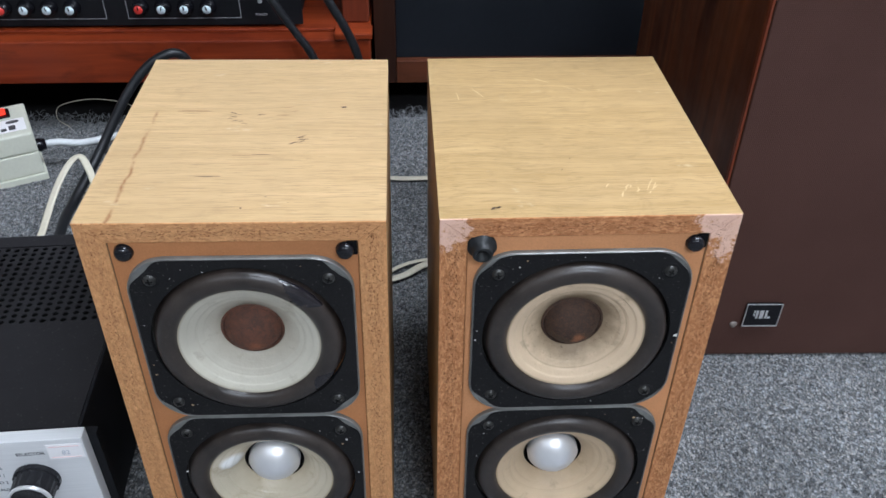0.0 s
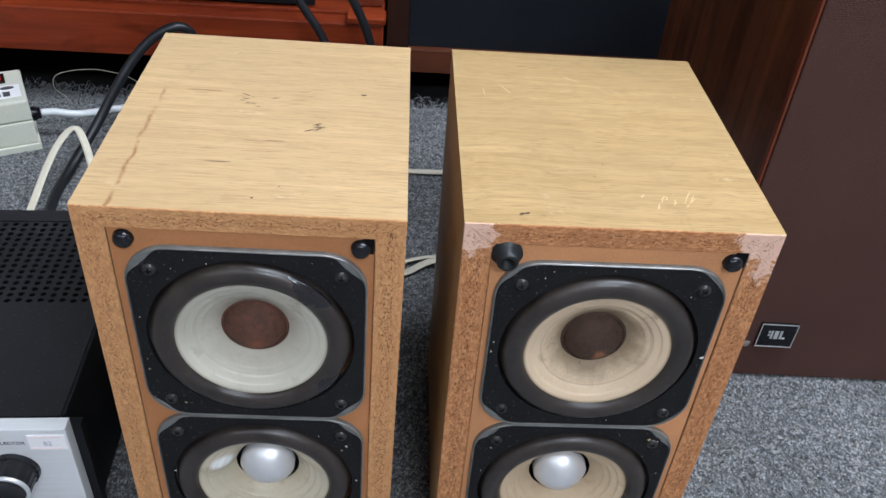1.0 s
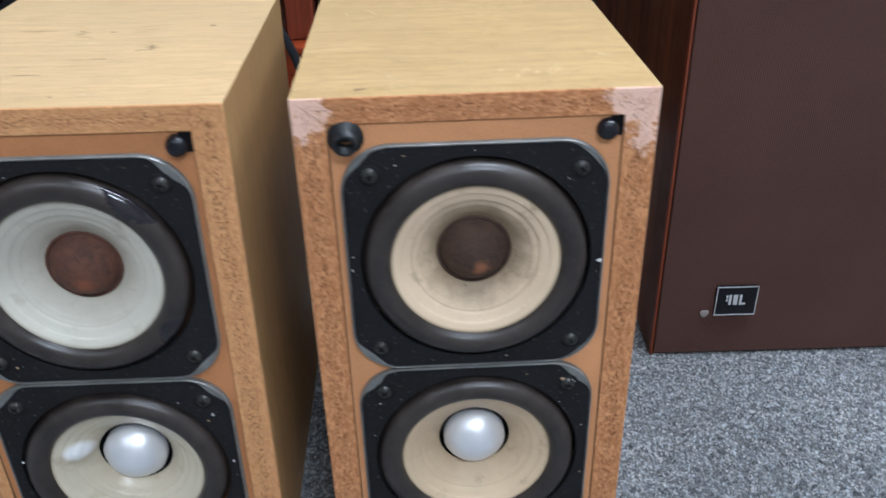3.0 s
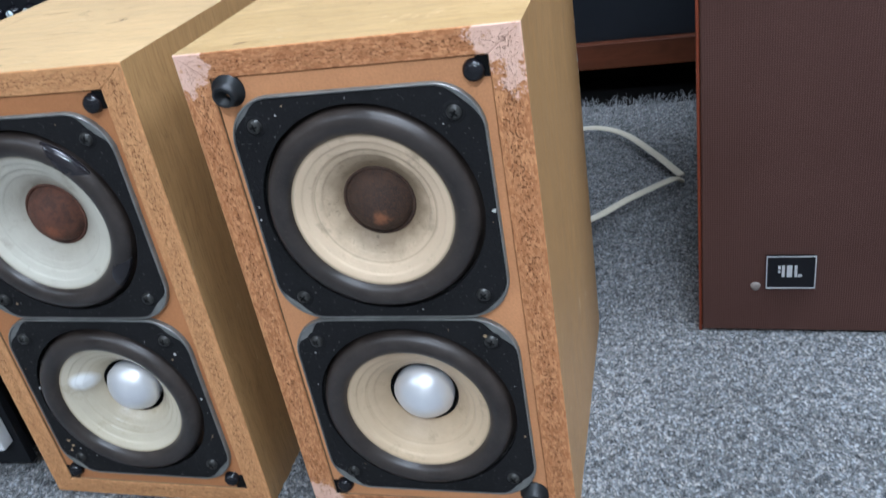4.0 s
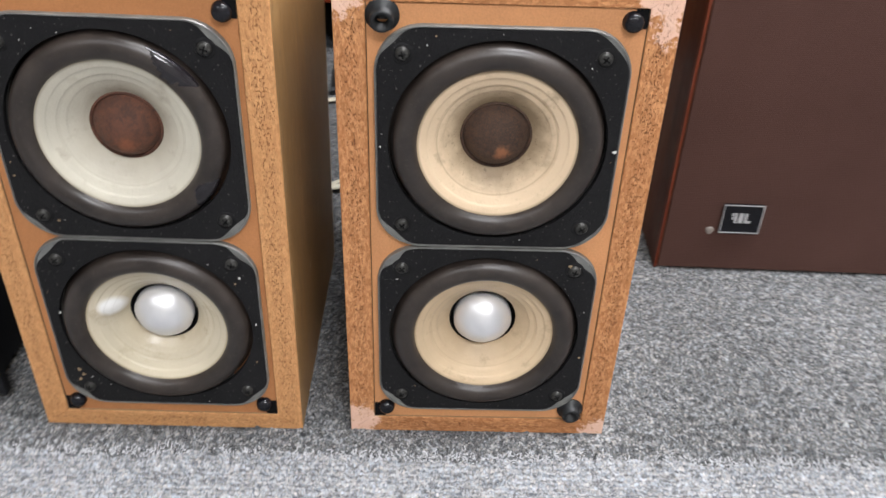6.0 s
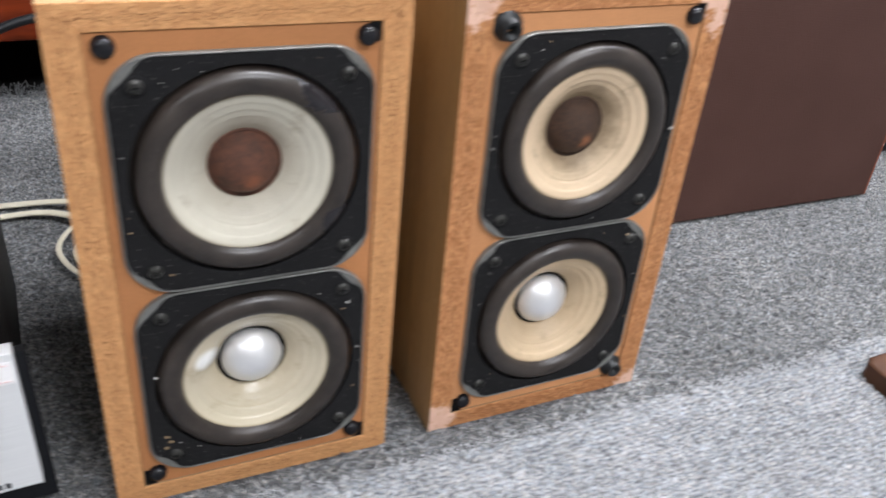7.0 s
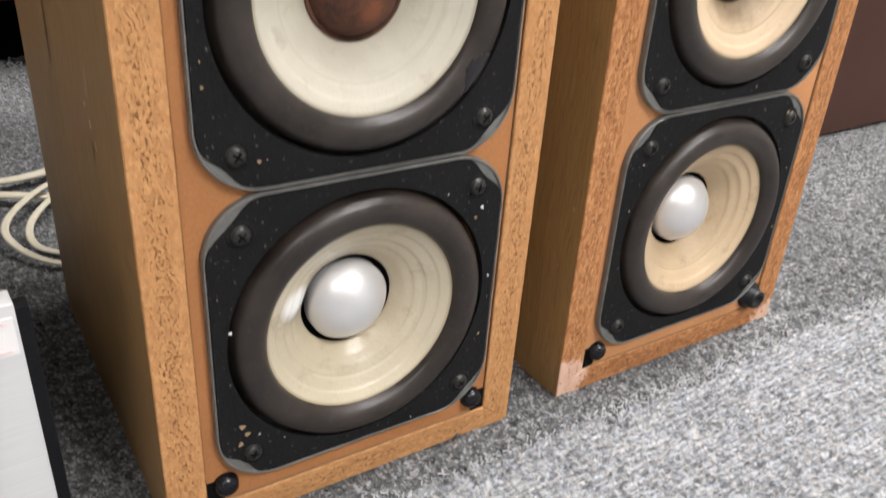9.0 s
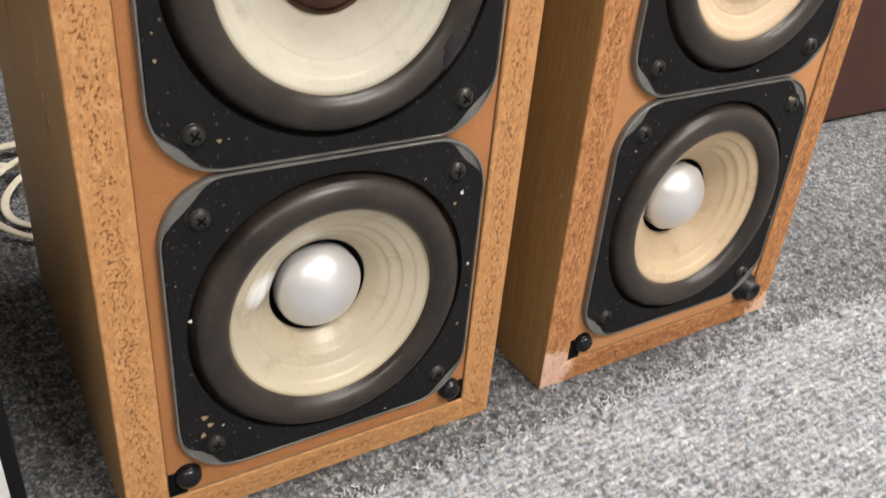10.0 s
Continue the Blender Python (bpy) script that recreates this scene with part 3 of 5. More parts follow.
tagged(carpet_patch("carpet", -0.85, 1.15, SEAM - 0.014, 1.25, 0.0023, CARPET, 0.0009, 1.25),
       "worn grey flecked carpet with a frayed edge", "carpet", kind="structure")
tagged(carpet_patch("carpet", -0.62, 1.0, 0.08, SEAM, 0.0023, CARPET_PALE, 0.0010, SEAM),
       "paler grey flecked carpet butted at a seam", "carpet", kind="structure")
for bx in ((X0, -0.85, SEAM, 1.25, CARPET), (1.15, X1, SEAM, 1.25, CARPET), (X0, -0.62, 0.08, SEAM, CARPET_PALE), (1.0, X1, 0.08, SEAM, CARPET_PALE),
           (X0, X1, Y0, 0.08, CARPET_PALE)):
    tagged(part("carpet", box(*bx[:4], -0.007, 0.0), bx[4]), "grey flecked carpet", "carpet", kind="structure")


def fuzz(name, count, x0, x1, y, spread, length, lift, lean, material, label):
    """Loose fibres along a cut carpet edge."""
    verts, faces = [], []
    for _ in range(count):
        x, yy = random.uniform(x0, x1), y + random.gauss(0, spread)
        a = random.gauss(math.pi / 2 if lean > 0 else -math.pi / 2, 1.0)
        ln, up = length * random.uniform(0.3, 1.2), lift * random.random()
        w = random.uniform(0.00012, 0.00045)
        pts = []
        for k in range(4):
            t = k / 3
            c = Vector((x + math.cos(a) * ln * t + random.gauss(0, 0.0005), yy + math.sin(a) * ln * t, 0.0005 + up * math.sin(t * 2.6) + random.gauss(0, 0.0006)))
            pts.append(c)
        b = len(verts)
        s = Vector((-math.sin(a), math.cos(a), 0)) * w
        for c in pts:
            verts += [c - s, c + s, c + Vector((0, 0, w * 1.6))]
        for k in range(3):
            o = b + 3 * k
            faces += [(o, o + 3, o + 5, o + 2), (o + 2, o + 5, o + 4, o + 1), (o + 1, o + 4, o + 3, o)]
    ob = new(name, mesh_of(name, verts, faces, material))
    return tagged(ob, label, "fibres", kind="stuff")


fuzz("frayed_fibres", 2600, -0.85, 0.6, 1.244, 0.012, 0.013, 0.012, 1, CARPET_FUZZ, "loose grey fibres along the frayed carpet edge")
fuzz("seam_fibres", 3200, -0.5, 0.95, SEAM + 0.001, 0.0040, 0.0034, 0.0030, 1, PALE_FUZZ, "pale tufts along the carpet seam")


# ---- bookshelf loudspeakers ----
W, D, HT, TS, TT = 0.200, 0.244, 0.360, 0.0188, 0.0155      # size, side and top board thickness
hw = W / 2


def board(name, parent, corners, mats, chip_along):
    """A mitred board: four corners in x and z, run from front to back; slots: veneer, front edge, inside."""
    loops = [[(x, y, z) for x, z in corners] for y in (0.0, D)]
    c = 0.0006
    cx, cz = sum(p[0] for p in corners) / 4, sum(p[1] for p in corners) / 4
    inset = [(x + c * (1 if cx > x else -1), 0.0, z + c * (1 if cz > z else -1)) for x, z in corners]
    loops = [inset, [(x, c, z) for x, z in corners], loops[1]]
    verts = [p for lp in loops for p in lp]
    faces, slots = [(3, 2, 1, 0), (8, 9, 10, 11)], [1, 2]
    for i in range(2):
        for j in range(4):
            k = (j + 1) % 4
            faces.append((i * 4 + j, i * 4 + k, i * 4 + 4 + k, i * 4 + 4 + j))
            slots.append(0 if (j == 0 and i == 1) else (1 if i == 0 else 2))
    me = mesh_of(name, verts, faces, [mats[0], mats[1][chip_along], RAW_BACK], False, slots)
    bm = bmesh.new()
    bm.from_mesh(me)
    bmesh.ops.recalc_face_normals(bm, faces=bm.faces[:])
    bm.to_mesh(me)
    bm.free()
    return part(name, me, None, parent)


def baffle_mesh(material):
    """A board with a round opening behind each driver."""
    x0, x1, z0, z1 = -hw + TS + 0.0005, hw - TS - 0.0005, TT + 0.0005, HT - TT - 0.0005
    verts, faces, n = [], [], 96
    for zc, lo, hi in ((0.2562, 0.1794, z1), (0.1027, z0, 0.1794)):
        rim = []
        for k in range(n):
            a = 2 * math.pi * k / n
            c, s = math.cos(a), math.sin(a)
            t = min((x1 if c > 0 else x0) / c if abs(c) > 1e-6 else 9, ((hi if s > 0 else lo) - zc) / s if abs(s) > 1e-6 else 9)
            rim.append([t * c, zc + t * s])
        for cx in (x0, x1):
            for cz in (lo, hi):
                j = min(range(n), key=lambda q: (rim[q][0] - cx) ** 2 + (rim[q][1] - cz) ** 2)
                rim[j] = [cx, cz]
        o = len(verts)
        verts += [(p[0], 0.0016, p[1]) for p in rim]
        for y in (0.0016, 0.018):
            verts += [(0.0695 * math.cos(2 * math.pi * k / n), y, zc + 0.0695 * math.sin(2 * math.pi * k / n)) for k in range(n)]
        verts += [(p[0], 0.018, p[1]) for p in rim]
        for k in range(n):
            m = (k + 1) % n
            for i in range(3):
                faces.append((o + i * n + k, o + i * n + m, o + (i + 1) * n + m, o + (i + 1) * n + k))
    return mesh_of("baffle", verts, faces, material)


def screw_mesh():
    """A pan-head cross screw on a rubber washer, its axis along y."""
    n = 20
    prof = [(0.0068, 0.0), (0.0066, -0.0007), (0.0052, -0.0009), (0.0044, -0.0006), (0.0043, -0.0016), (0.0036, -0.0026), (0.002, -0.0031), (0.0001, -0.0032)]
    verts = [(r * math.cos(2 * math.pi * k / n), y, r * math.sin(2 * math.pi * k / n)) for r, y in prof for k in range(n)]
    faces, slots = [], []
    for i in range(len(prof) - 1):
        for j in range(n):
            k = (j + 1) % n
            faces.append((i * n + j, i * n + k, (i + 1) * n + k, (i + 1) * n + j))
            slots.append(1 if i < 3 else 0)
    # cross slots as near-black bars, the shade of the recess in their colour
    for w, l in ((0.0005, 0.0023), (0.0023, 0.0005)):
        b = len(verts)
        verts += [(x, y, z) for y in (-0.00335, -0.0022) for x, z in ((-w, -l), (w, -l), (w, l), (-w, l))]
        faces += [(b, b + 1, b + 2, b + 3), (b + 4, b + 5, b + 1, b), (b + 5, b + 6, b + 2, b + 1), (b + 6, b + 7, b + 3, b + 2), (b + 7, b + 4, b, b + 3)]
        slots += [2] * 5
    return mesh_of("screw", verts, faces, [SCREW, GASKET, PIT], True, slots)


SCREW_MESH = screw_mesh()
HALF, RAD, HOLE = 0.0762, 0.029, 0.0686
ANG = [2 * math.pi * (k + 0.5) / 192 for k in range(192)]


def plate_loop(half, rad, y, notch=None):
    """A rounded square; notch: for each corner how far (0 to 1) and how wide (degrees) it is cut back to the screw."""
    out = []
    for a in ANG:
        r = square_radius(a, half, rad)
        if notch:
            far, wide = notch[int(math.degrees(a) // 90) % 4]
            off = abs((math.degrees(a) % 90) - 45) / wide
            if off < 1:
                r -= (r - 0.0822) * far * (1 - off * off) ** 2
        out.append((r * math.cos(a), y, r * math.sin(a)))
    return out


def ring_loop(r, y):
    return [(r * math.cos(a), y, r * math.sin(a)) for a in ANG]


FRAME_MESH = loft("driver", [plate_loop(HALF, RAD, 0.004), plate_loop(HALF, RAD, -0.0016), plate_loop(HALF - 0.0004, RAD, -0.0024),
                             plate_loop(HALF - 0.0009, RAD, -0.0024), plate_loop(HALF - 0.0014, RAD - 0.001, -0.0014),
                             ring_loop(HOLE, -0.0014), ring_loop(HOLE, 0.010)], FRAME_METAL, False)


def gasket_mesh(notch):
    """Fibre sheet on the frame, trimmed back round the screws."""
    return loft("gasket", [plate_loop(HALF - 0.0014, RAD - 0.0010, -0.0013, notch), plate_loop(HALF - 0.0016, RAD - 0.0010, -0.0022, notch),
                           ring_loop(HOLE - 0.0002, -0.0022), ring_loop(HOLE - 0.0004, 0.002)], GASKET, False)


ROLL = [(0.0688, 0.006), (0.0672, 0.005), (0.0661, 0.0006), (0.0656, -0.0012)]
ROLL += [(0.0578 + 0.0076 * math.cos(a), -0.0016 - 0.0062 * math.sin(a)) for a in [math.pi * k / 12 for k in range(1, 13)]]
ROLL += [(0.0498, -0.0014), (0.0490, -0.0006)]
SURROUND_MESH = lathe("surround", ROLL, RUBBER, 96)
CONE_PROF = [(0.0512, 0.0030), (0.0497, 0.0034), (0.0470, 0.0047), (0.0452, 0.0056), (0.0447, 0.0061), (0.0442, 0.0073), (0.0438, 0.0078), (0.0412, 0.0092), (0.0397, 0.0103),
             (0.0392, 0.0109), (0.0387, 0.0124), (0.0383, 0.0130), (0.0360, 0.0146), (0.0346, 0.0158), (0.0341, 0.0164), (0.0335, 0.0181), (0.0331, 0.0187), (0.0300, 0.0222),
             (0.0268, 0.0268), (0.0254, 0.0288), (0.0247, 0.0302)]


def fleck_mesh(name, material):
    pts = [(0.0009 * math.cos(t) * s, 0.0009 * math.sin(t) * s) for t, s in ((0.2, 1.0), (1.3, 0.7), (2.2, 1.1), (3.3, 0.8), (4.4, 1.0), (5.5, 0.6))]
    verts = [(x, y, z) for y in (0.0001, -0.0002) for x, z in pts]
    faces = [tuple(range(6, 12))] + [(i, (i + 1) % 6, 6 + (i + 1) % 6, 6 + i) for i in range(6)]
    return mesh_of(name, verts, faces, material)


FLECK_MESHES = (fleck_mesh("fleck", FLECK), fleck_mesh("fleck", FLECK_TAN))


def smear_mesh(a0, a1):
    """Adhesive that has run over the roll of the surround, between two angles."""
    n, loops = 18, []
    prof = ROLL[3:15]
    for k in range(n + 1):
        a = math.radians(a0 + (a1 - a0) * k / n)
        fade = math.sin(math.pi * k / n)
        cut = 2 + int(6 * fade + random.uniform(0, 1.5))
        lp = []
        for i, (r, y) in enumerate(prof):
            lift = 0.0007 * fade if 0 < i < cut else -0.0006
            rr = 0.0578 + (r - 0.0578) * (1 + lift * 140)
            lp.append((rr * math.cos(a), y - lift, rr * math.sin(a)))
        loops.append(lp)
    return loft("adhesive_smear", loops, GLOSS_BLACK, True, closed=False)


def dome(name, radius, base, height, mat, lip=()):
    """A shallow cap that swells towards the front."""
    big = (radius * radius + height * height) / (2 * height)
    top = math.asin(min(1.0, radius / big))
    prof = list(lip) + [(radius, base + 0.006 * (not lip)), (radius, base)][bool(lip):]
    prof += [(big * math.sin(top * k / 14), base - (big * math.cos(top * k / 14) - (big - height))) for k in range(13, 0, -1)]
    prof.append((0.0002, base - height))
    return lathe(name, prof, mat, 48, close_last=True)


def driver(parent, x, z, cone_mat, cap_mat, felt, labels, marks, soft=0.1, dent=False):
    d = part("driver", FRAME_MESH, None, parent, labels[0], at=pose(x, 0.0000, z))
    notch = [(random.uniform(0.08, 0.42), random.uniform(7, 12)) for _ in range(4)]
    part("gasket", gasket_mesh(notch), None, d, "black fibre sheet flecked with dust")
    part("surround", SURROUND_MESH, None, d, "dark brown rubber surround")
    k, front = (0.583, -0.0026) if felt else (0.743, -0.0014)
    shape = CONE_PROF + [(0.0232, 0.0320), (0.0214, 0.0338)] if felt else CONE_PROF
    if dent:
        fine = [(a[0] + (b[0] - a[0]) * q / 4, a[1] + (b[1] - a[1]) * q / 4) for a, b in zip(shape, shape[1:]) for q in range(4)]
        shape = fine + [shape[-1]]
    # how far the moulded steps have softened towards a plain slope
    shape = [(r, y + soft * (0.0034 + (0.0497 - r) * 0.0188 / 0.0197 - y) if 0.0300 <= r <= 0.0497 else y) for r, y in shape]
    cone = lathe("cone", [(r, front + (y - 0.0036) * k) for r, y in shape], cone_mat, 96)
    floor_y = front + 0.0266 * k
    if dent:
        for v in cone.vertices:
            q = math.hypot(v.co.x + 0.0325, v.co.z - 0.012)
            v.co.y -= 0.0052 * math.exp(-(q / 0.0085) ** 2)
    part("cone", cone, None, d, labels[1])
    if felt:
        lip = ((0.0230, 0.0136), (0.0226, 0.0128), (0.0218, 0.0128), (0.0212, 0.0134), (0.0210, 0.0142))
        part("dust_cap", dome("dust_cap", 0.0207, 0.0138, 0.0140, cap_mat, lip), None, d, labels[2])
    else:
        # shadow gap between cone and dome, painted near-black
        part("voice_coil_gap", lathe("voice_coil_gap", [(0.0250, floor_y - 0.0004), (0.0246, floor_y + 0.006), (0.002, floor_y + 0.007)], PIT, 48, close_last=True), None, d, "gap round the cap, painted black for its shade")
        part("dust_cap", dome("dust_cap", 0.0214, 0.0158, 0.0132, cap_mat), None, d, labels[2])
    for fx, fz, size, tan in marks:
        part("fleck", FLECK_MESHES[tan], None, d, at=pose(fx, -0.00235, fz, 0, random.uniform(0, 180), 0) @ Matrix.Diagonal((size, 1, size * random.uniform(0.7, 1.6), 1)))
    for k in range(7):
        a, q = random.uniform(0, 2 * math.pi), random.uniform(0.0685, 0.082)
        fx, fz = max(-0.072, min(0.072, q * math.cos(a))), max(-0.072, min(0.072, q * math.sin(a)))
        size = random.choice((0.25, 0.35, 0.45, 0.6))
        part("fleck", FLECK_MESHES[k % 3 == 2], None, d, at=pose(fx, -0.00235, fz, 0, random.uniform(0, 180), 0) @ Matrix.Diagonal((size, 1, size * random.uniform(0.5, 1.6), 1)))
    for sx, sz in ((-1, 1), (1, 1), (1, -1), (-1, -1)):
        turn = random.uniform(0, 90)
        part("screw", SCREW_MESH, None, d, at=pose(sx * 0.0594, -0.0016, sz * 0.0590, 0, turn, 0))
    return d


def peg(parent, x, z, tube, lean=0.0):
    """A grille peg socket: a black collar with a nub, or a longer grey tube."""
    if tube:
        prof = [(0.0100, 0.003), (0.0100, -0.0004), (0.0072, -0.0008), (0.0070, -0.0070), (0.0064, -0.0079), (0.0046, -0.0079), (0.0041, 0.001), (0.0005, 0.001)]
        me = lathe("grille_peg", prof, GREY_PLASTIC, 24, close_last=True)
        return part("grille_peg", me, None, parent, "long grey plastic grille peg", at=pose(x, 0.0002, z, lean, 0, 0))
    prof = [(0.0092, 0.0030), (0.0092, 0.0013), (0.0090, 0.0012), (0.0066, 0.0013), (0.0064, 0.0008), (0.0061, -0.0012), (0.0052, -0.0034), (0.0032, -0.0047), (0.0003, -0.0051)]
    me = lathe("grille_peg", prof, PLASTIC, 24, close_last=True)
    return part("grille_peg", me, None, parent, at=pose(x, 0.0006, z))


def bookshelf_speaker(x, y, roll, left):
    label = ("oak-veneered bookshelf speaker with a dark stain run along its top" if left else
             "oak-veneered bookshelf speaker with pink putty at its chipped corners")
    sp = thing("bookshelf_speaker", pose(x, y, 0.0005 * (roll > 0), 0, roll, 0), label, "loudspeaker", "pair of bookshelf speakers")
    chip = CHIP if left else CHIP_RED
    top = VENEER_TOP_STAINED if left else VENEER_TOP
    board("top_board", sp, [(-hw, HT), (hw, HT), (hw - TS, HT - TT), (-hw + TS, HT - TT)], (top, chip), "x")
    board("side_board", sp, [(hw, HT), (hw, 0.0), (hw - TS, TT), (hw - TS, HT - TT)], (VENEER_SIDE_SHADED, chip), "z")
    board("bottom_board", sp, [(hw, 0.0), (-hw, 0.0), (-hw + TS, TT), (hw - TS, TT)], (VENEER_SIDE_SHADED, chip), "x")
    board("side_board", sp, [(-hw, 0.0), (-hw, HT), (-hw + TS, HT - TT), (-hw + TS, TT)], (VENEER_SIDE_SHADED, chip), "z")
    g = 0.0005
    part("baffle", baffle_mesh(BAFFLE if left else BAFFLE_PALE), None, sp, "bare brown hardboard baffle")
    part("back_panel", box(-hw + TS + g, hw - TS - g, D - 0.012, D - 0.004, TT + g, HT - TT - g), RAW_BACK, sp)
    dx = 0.0012
    if left:
        driver(sp, dx, 0.2562, CONE_GREY, FELT_BROWN, True, ("square-framed driver with a brown cap", "grey-white paper cone", "matt brown domed dust cap"), ((-0.071, -0.030, 0.9, 1), (-0.050, -0.063, 1.0, 1)), 0.4)
        driver(sp, dx, 0.1027, CONE_IVORY, ALUMINIUM, False, ("square-framed driver with a silver dome", "ivory paper cone with a dent", "silver aluminium dome"),
               ((0.0635, 0.0470, 1.5, 0), (0.0600, 0.0420, 1.0, 1), (-0.0665, 0.0120, 1.2, 0), (-0.0640, -0.0420, 1.6, 1), (-0.0615, -0.0470, 1.9, 1), (-0.0650, -0.0520, 1.5, 1),
                (0.0715, 0.0060, 1.0, 0), (0.0690, -0.0300, 0.8, 1)), 0.5, dent=True)
    else:
        driver(sp, -0.0005, 0.2562, CONE_CREAM, FELT_DARK, True, ("square-framed driver with a dark cap", "stained cream paper cone", "rust-spotted dark brown dust cap"), ((0.0735, -0.0020, 1.5, 0), (-0.0730, -0.0020, 1.0, 0)))
        driver(sp, -0.0005, 0.1027, CONE_TAN, ALUMINIUM, False, ("square-framed driver with a silver dome", "yellowed paper cone", "silver aluminium dome"), ((0.0560, 0.0630, 1.6, 1), (0.0625, 0.0610, 1.1, 0), (0.0720, -0.0200, 0.9, 1)))
    if left:
        up = [o for o in sp.children if o.name.startswith("driver")][0]
        part("adhesive_smear", smear_mesh(34, 66), None, up, "glossy black adhesive on the surround")
        part("adhesive_smear", smear_mesh(-48, -22), None, up, "glossy black adhesive on the surround")
    for k, (px, pz) in enumerate(((-0.0715, 0.3365), (0.0725, 0.3365), (-0.0715, 0.0265), (0.0715, 0.0265))):
        if k and not (k == 3 and not left):
            sx, up = (1 if px > 0 else -1), pz > 0.18
            ex, ez = sx * (hw - TS - 0.0006), (HT - TT - 0.0006) if up else TT + 0.0006
            # no opening is cut: a near-black block paints the dark of the hole
            part("peg_recess", box(min(px + sx * 0.001, ex), max(px + sx * 0.001, ex), 0.0008, 0.004, min(pz + (-0.004 if up else 0.003), ez), max(pz + (-0.004 if up else 0.003), ez)),
                 PIT, sp, "black block for the shade of a baffle corner cut-out")
        peg(sp, px, pz, (not left) and k in (0, 3), 9 if k == 0 else 3)
    return sp


left_speaker = bookshelf_speaker(-0.1083, 0.4470, 0.6, True)
right_speaker = bookshelf_speaker(0.1300, 0.4470, 0.0, False)


# ---- large floor loudspeaker ----
def floor_speaker():
    w, d, h = 0.436, 0.40, 0.62
    sp = thing("floor_speaker", pose(0.321, 0.680, 0.0, 0, 0, -1.55), "large rosewood loudspeaker with a brown cloth grille", "loudspeaker")
    t = 0.02
    part("side_board", box(0, t, 0.0042, d, 0.0, h, 0.0015), ROSEWOOD, sp, "glossy dark rosewood side")
    part("side_board", box(w - t, w, 0.012, d, 0.0, h, 0.0015), ROSEWOOD, sp, "glossy dark rosewood side")
    part("top_board", box(t + 0.0005, w - t - 0.0005, 0.012, d, h - t, h - 0.0005, 0.001), ROSEWOOD, sp)
    part("bottom_board", box(t + 0.0005, w - t - 0.0005, 0.012, d, 0.0005, t, 0.001), ROSEWOOD, sp)
    part("back_panel", box(t + 0.0005, w - t - 0.0005, d - 0.02, d - 0.002, t, h - t), RAW_BACK, sp)
    part("edge_strip", box(-0.0004, 0.0022, -0.0022, 0.0040, 0.0005, h, 0.0006), ROSEWOOD_EDGE, sp, "red-brown front edge")
    part("grille_frame", box(t + 0.001, w - t - 0.001, 0.0042, 0.0116, 0.004, h - 0.004), PIT, sp)
    part("edge_strip", box(w - 0.0055, w + 0.0004, -0.001, 0.0118, 0.0005, h, 0.001), ROSEWOOD_EDGE, sp, "red-brown front edge")
    part("grille", box(0.0026, w - 0.006, -0.004, 0.0040, 0.003, h - 0.003, 0.0015, 3), GRILLE, sp, "brown woven grille cloth")
    badge = part("badge", box(0.0545, 0.0935, -0.0072, -0.0042, 0.0495, 0.0815, 0.0006), PLASTIC, sp, "black badge with a silver border")
    for bx in ((0.0545, 0.0935, 0.0807, 0.0815), (0.0545, 0.0935, 0.0495, 0.0503), (0.0545, 0.0553, 0.0503, 0.0807), (0.0927, 0.0935, 0.0503, 0.0807)):
        part("border", box(bx[0], bx[1], -0.0080, -0.0073, bx[2], bx[3]), SILVER, badge)
    for mx0, mx1, mz0, mz1 in ((0.0640, 0.0658, 0.0690, 0.0720), (0.0640, 0.0658, 0.0650, 0.0676), (0.0668, 0.0692, 0.0612, 0.0722), (0.0708, 0.0750, 0.0612, 0.0722),
                               (0.0768, 0.0790, 0.0612, 0.0722), (0.0796, 0.0828, 0.0612, 0.0634)):
        part("emblem_bar", box(mx0, mx1, -0.0079, -0.0073, mz0, mz1), SILVER, badge)
    bm = bmesh.new()
    bmesh.ops.create_icosphere(bm, subdivisions=2, radius=0.0042)
    for v in bm.verts:
        v.co = Vector((0.0465 + v.co.x * (1 + 0.3 * v.co.z / 0.004), -0.0045 + v.co.y * 0.25, 0.0495 + v.co.z * 1.1))
    part("glue_spot", bm, plain("dried_glue", (0.22, 0.19, 0.17), 0.5), sp, "grey blob of dried glue", True)
    return sp


floor_speaker()


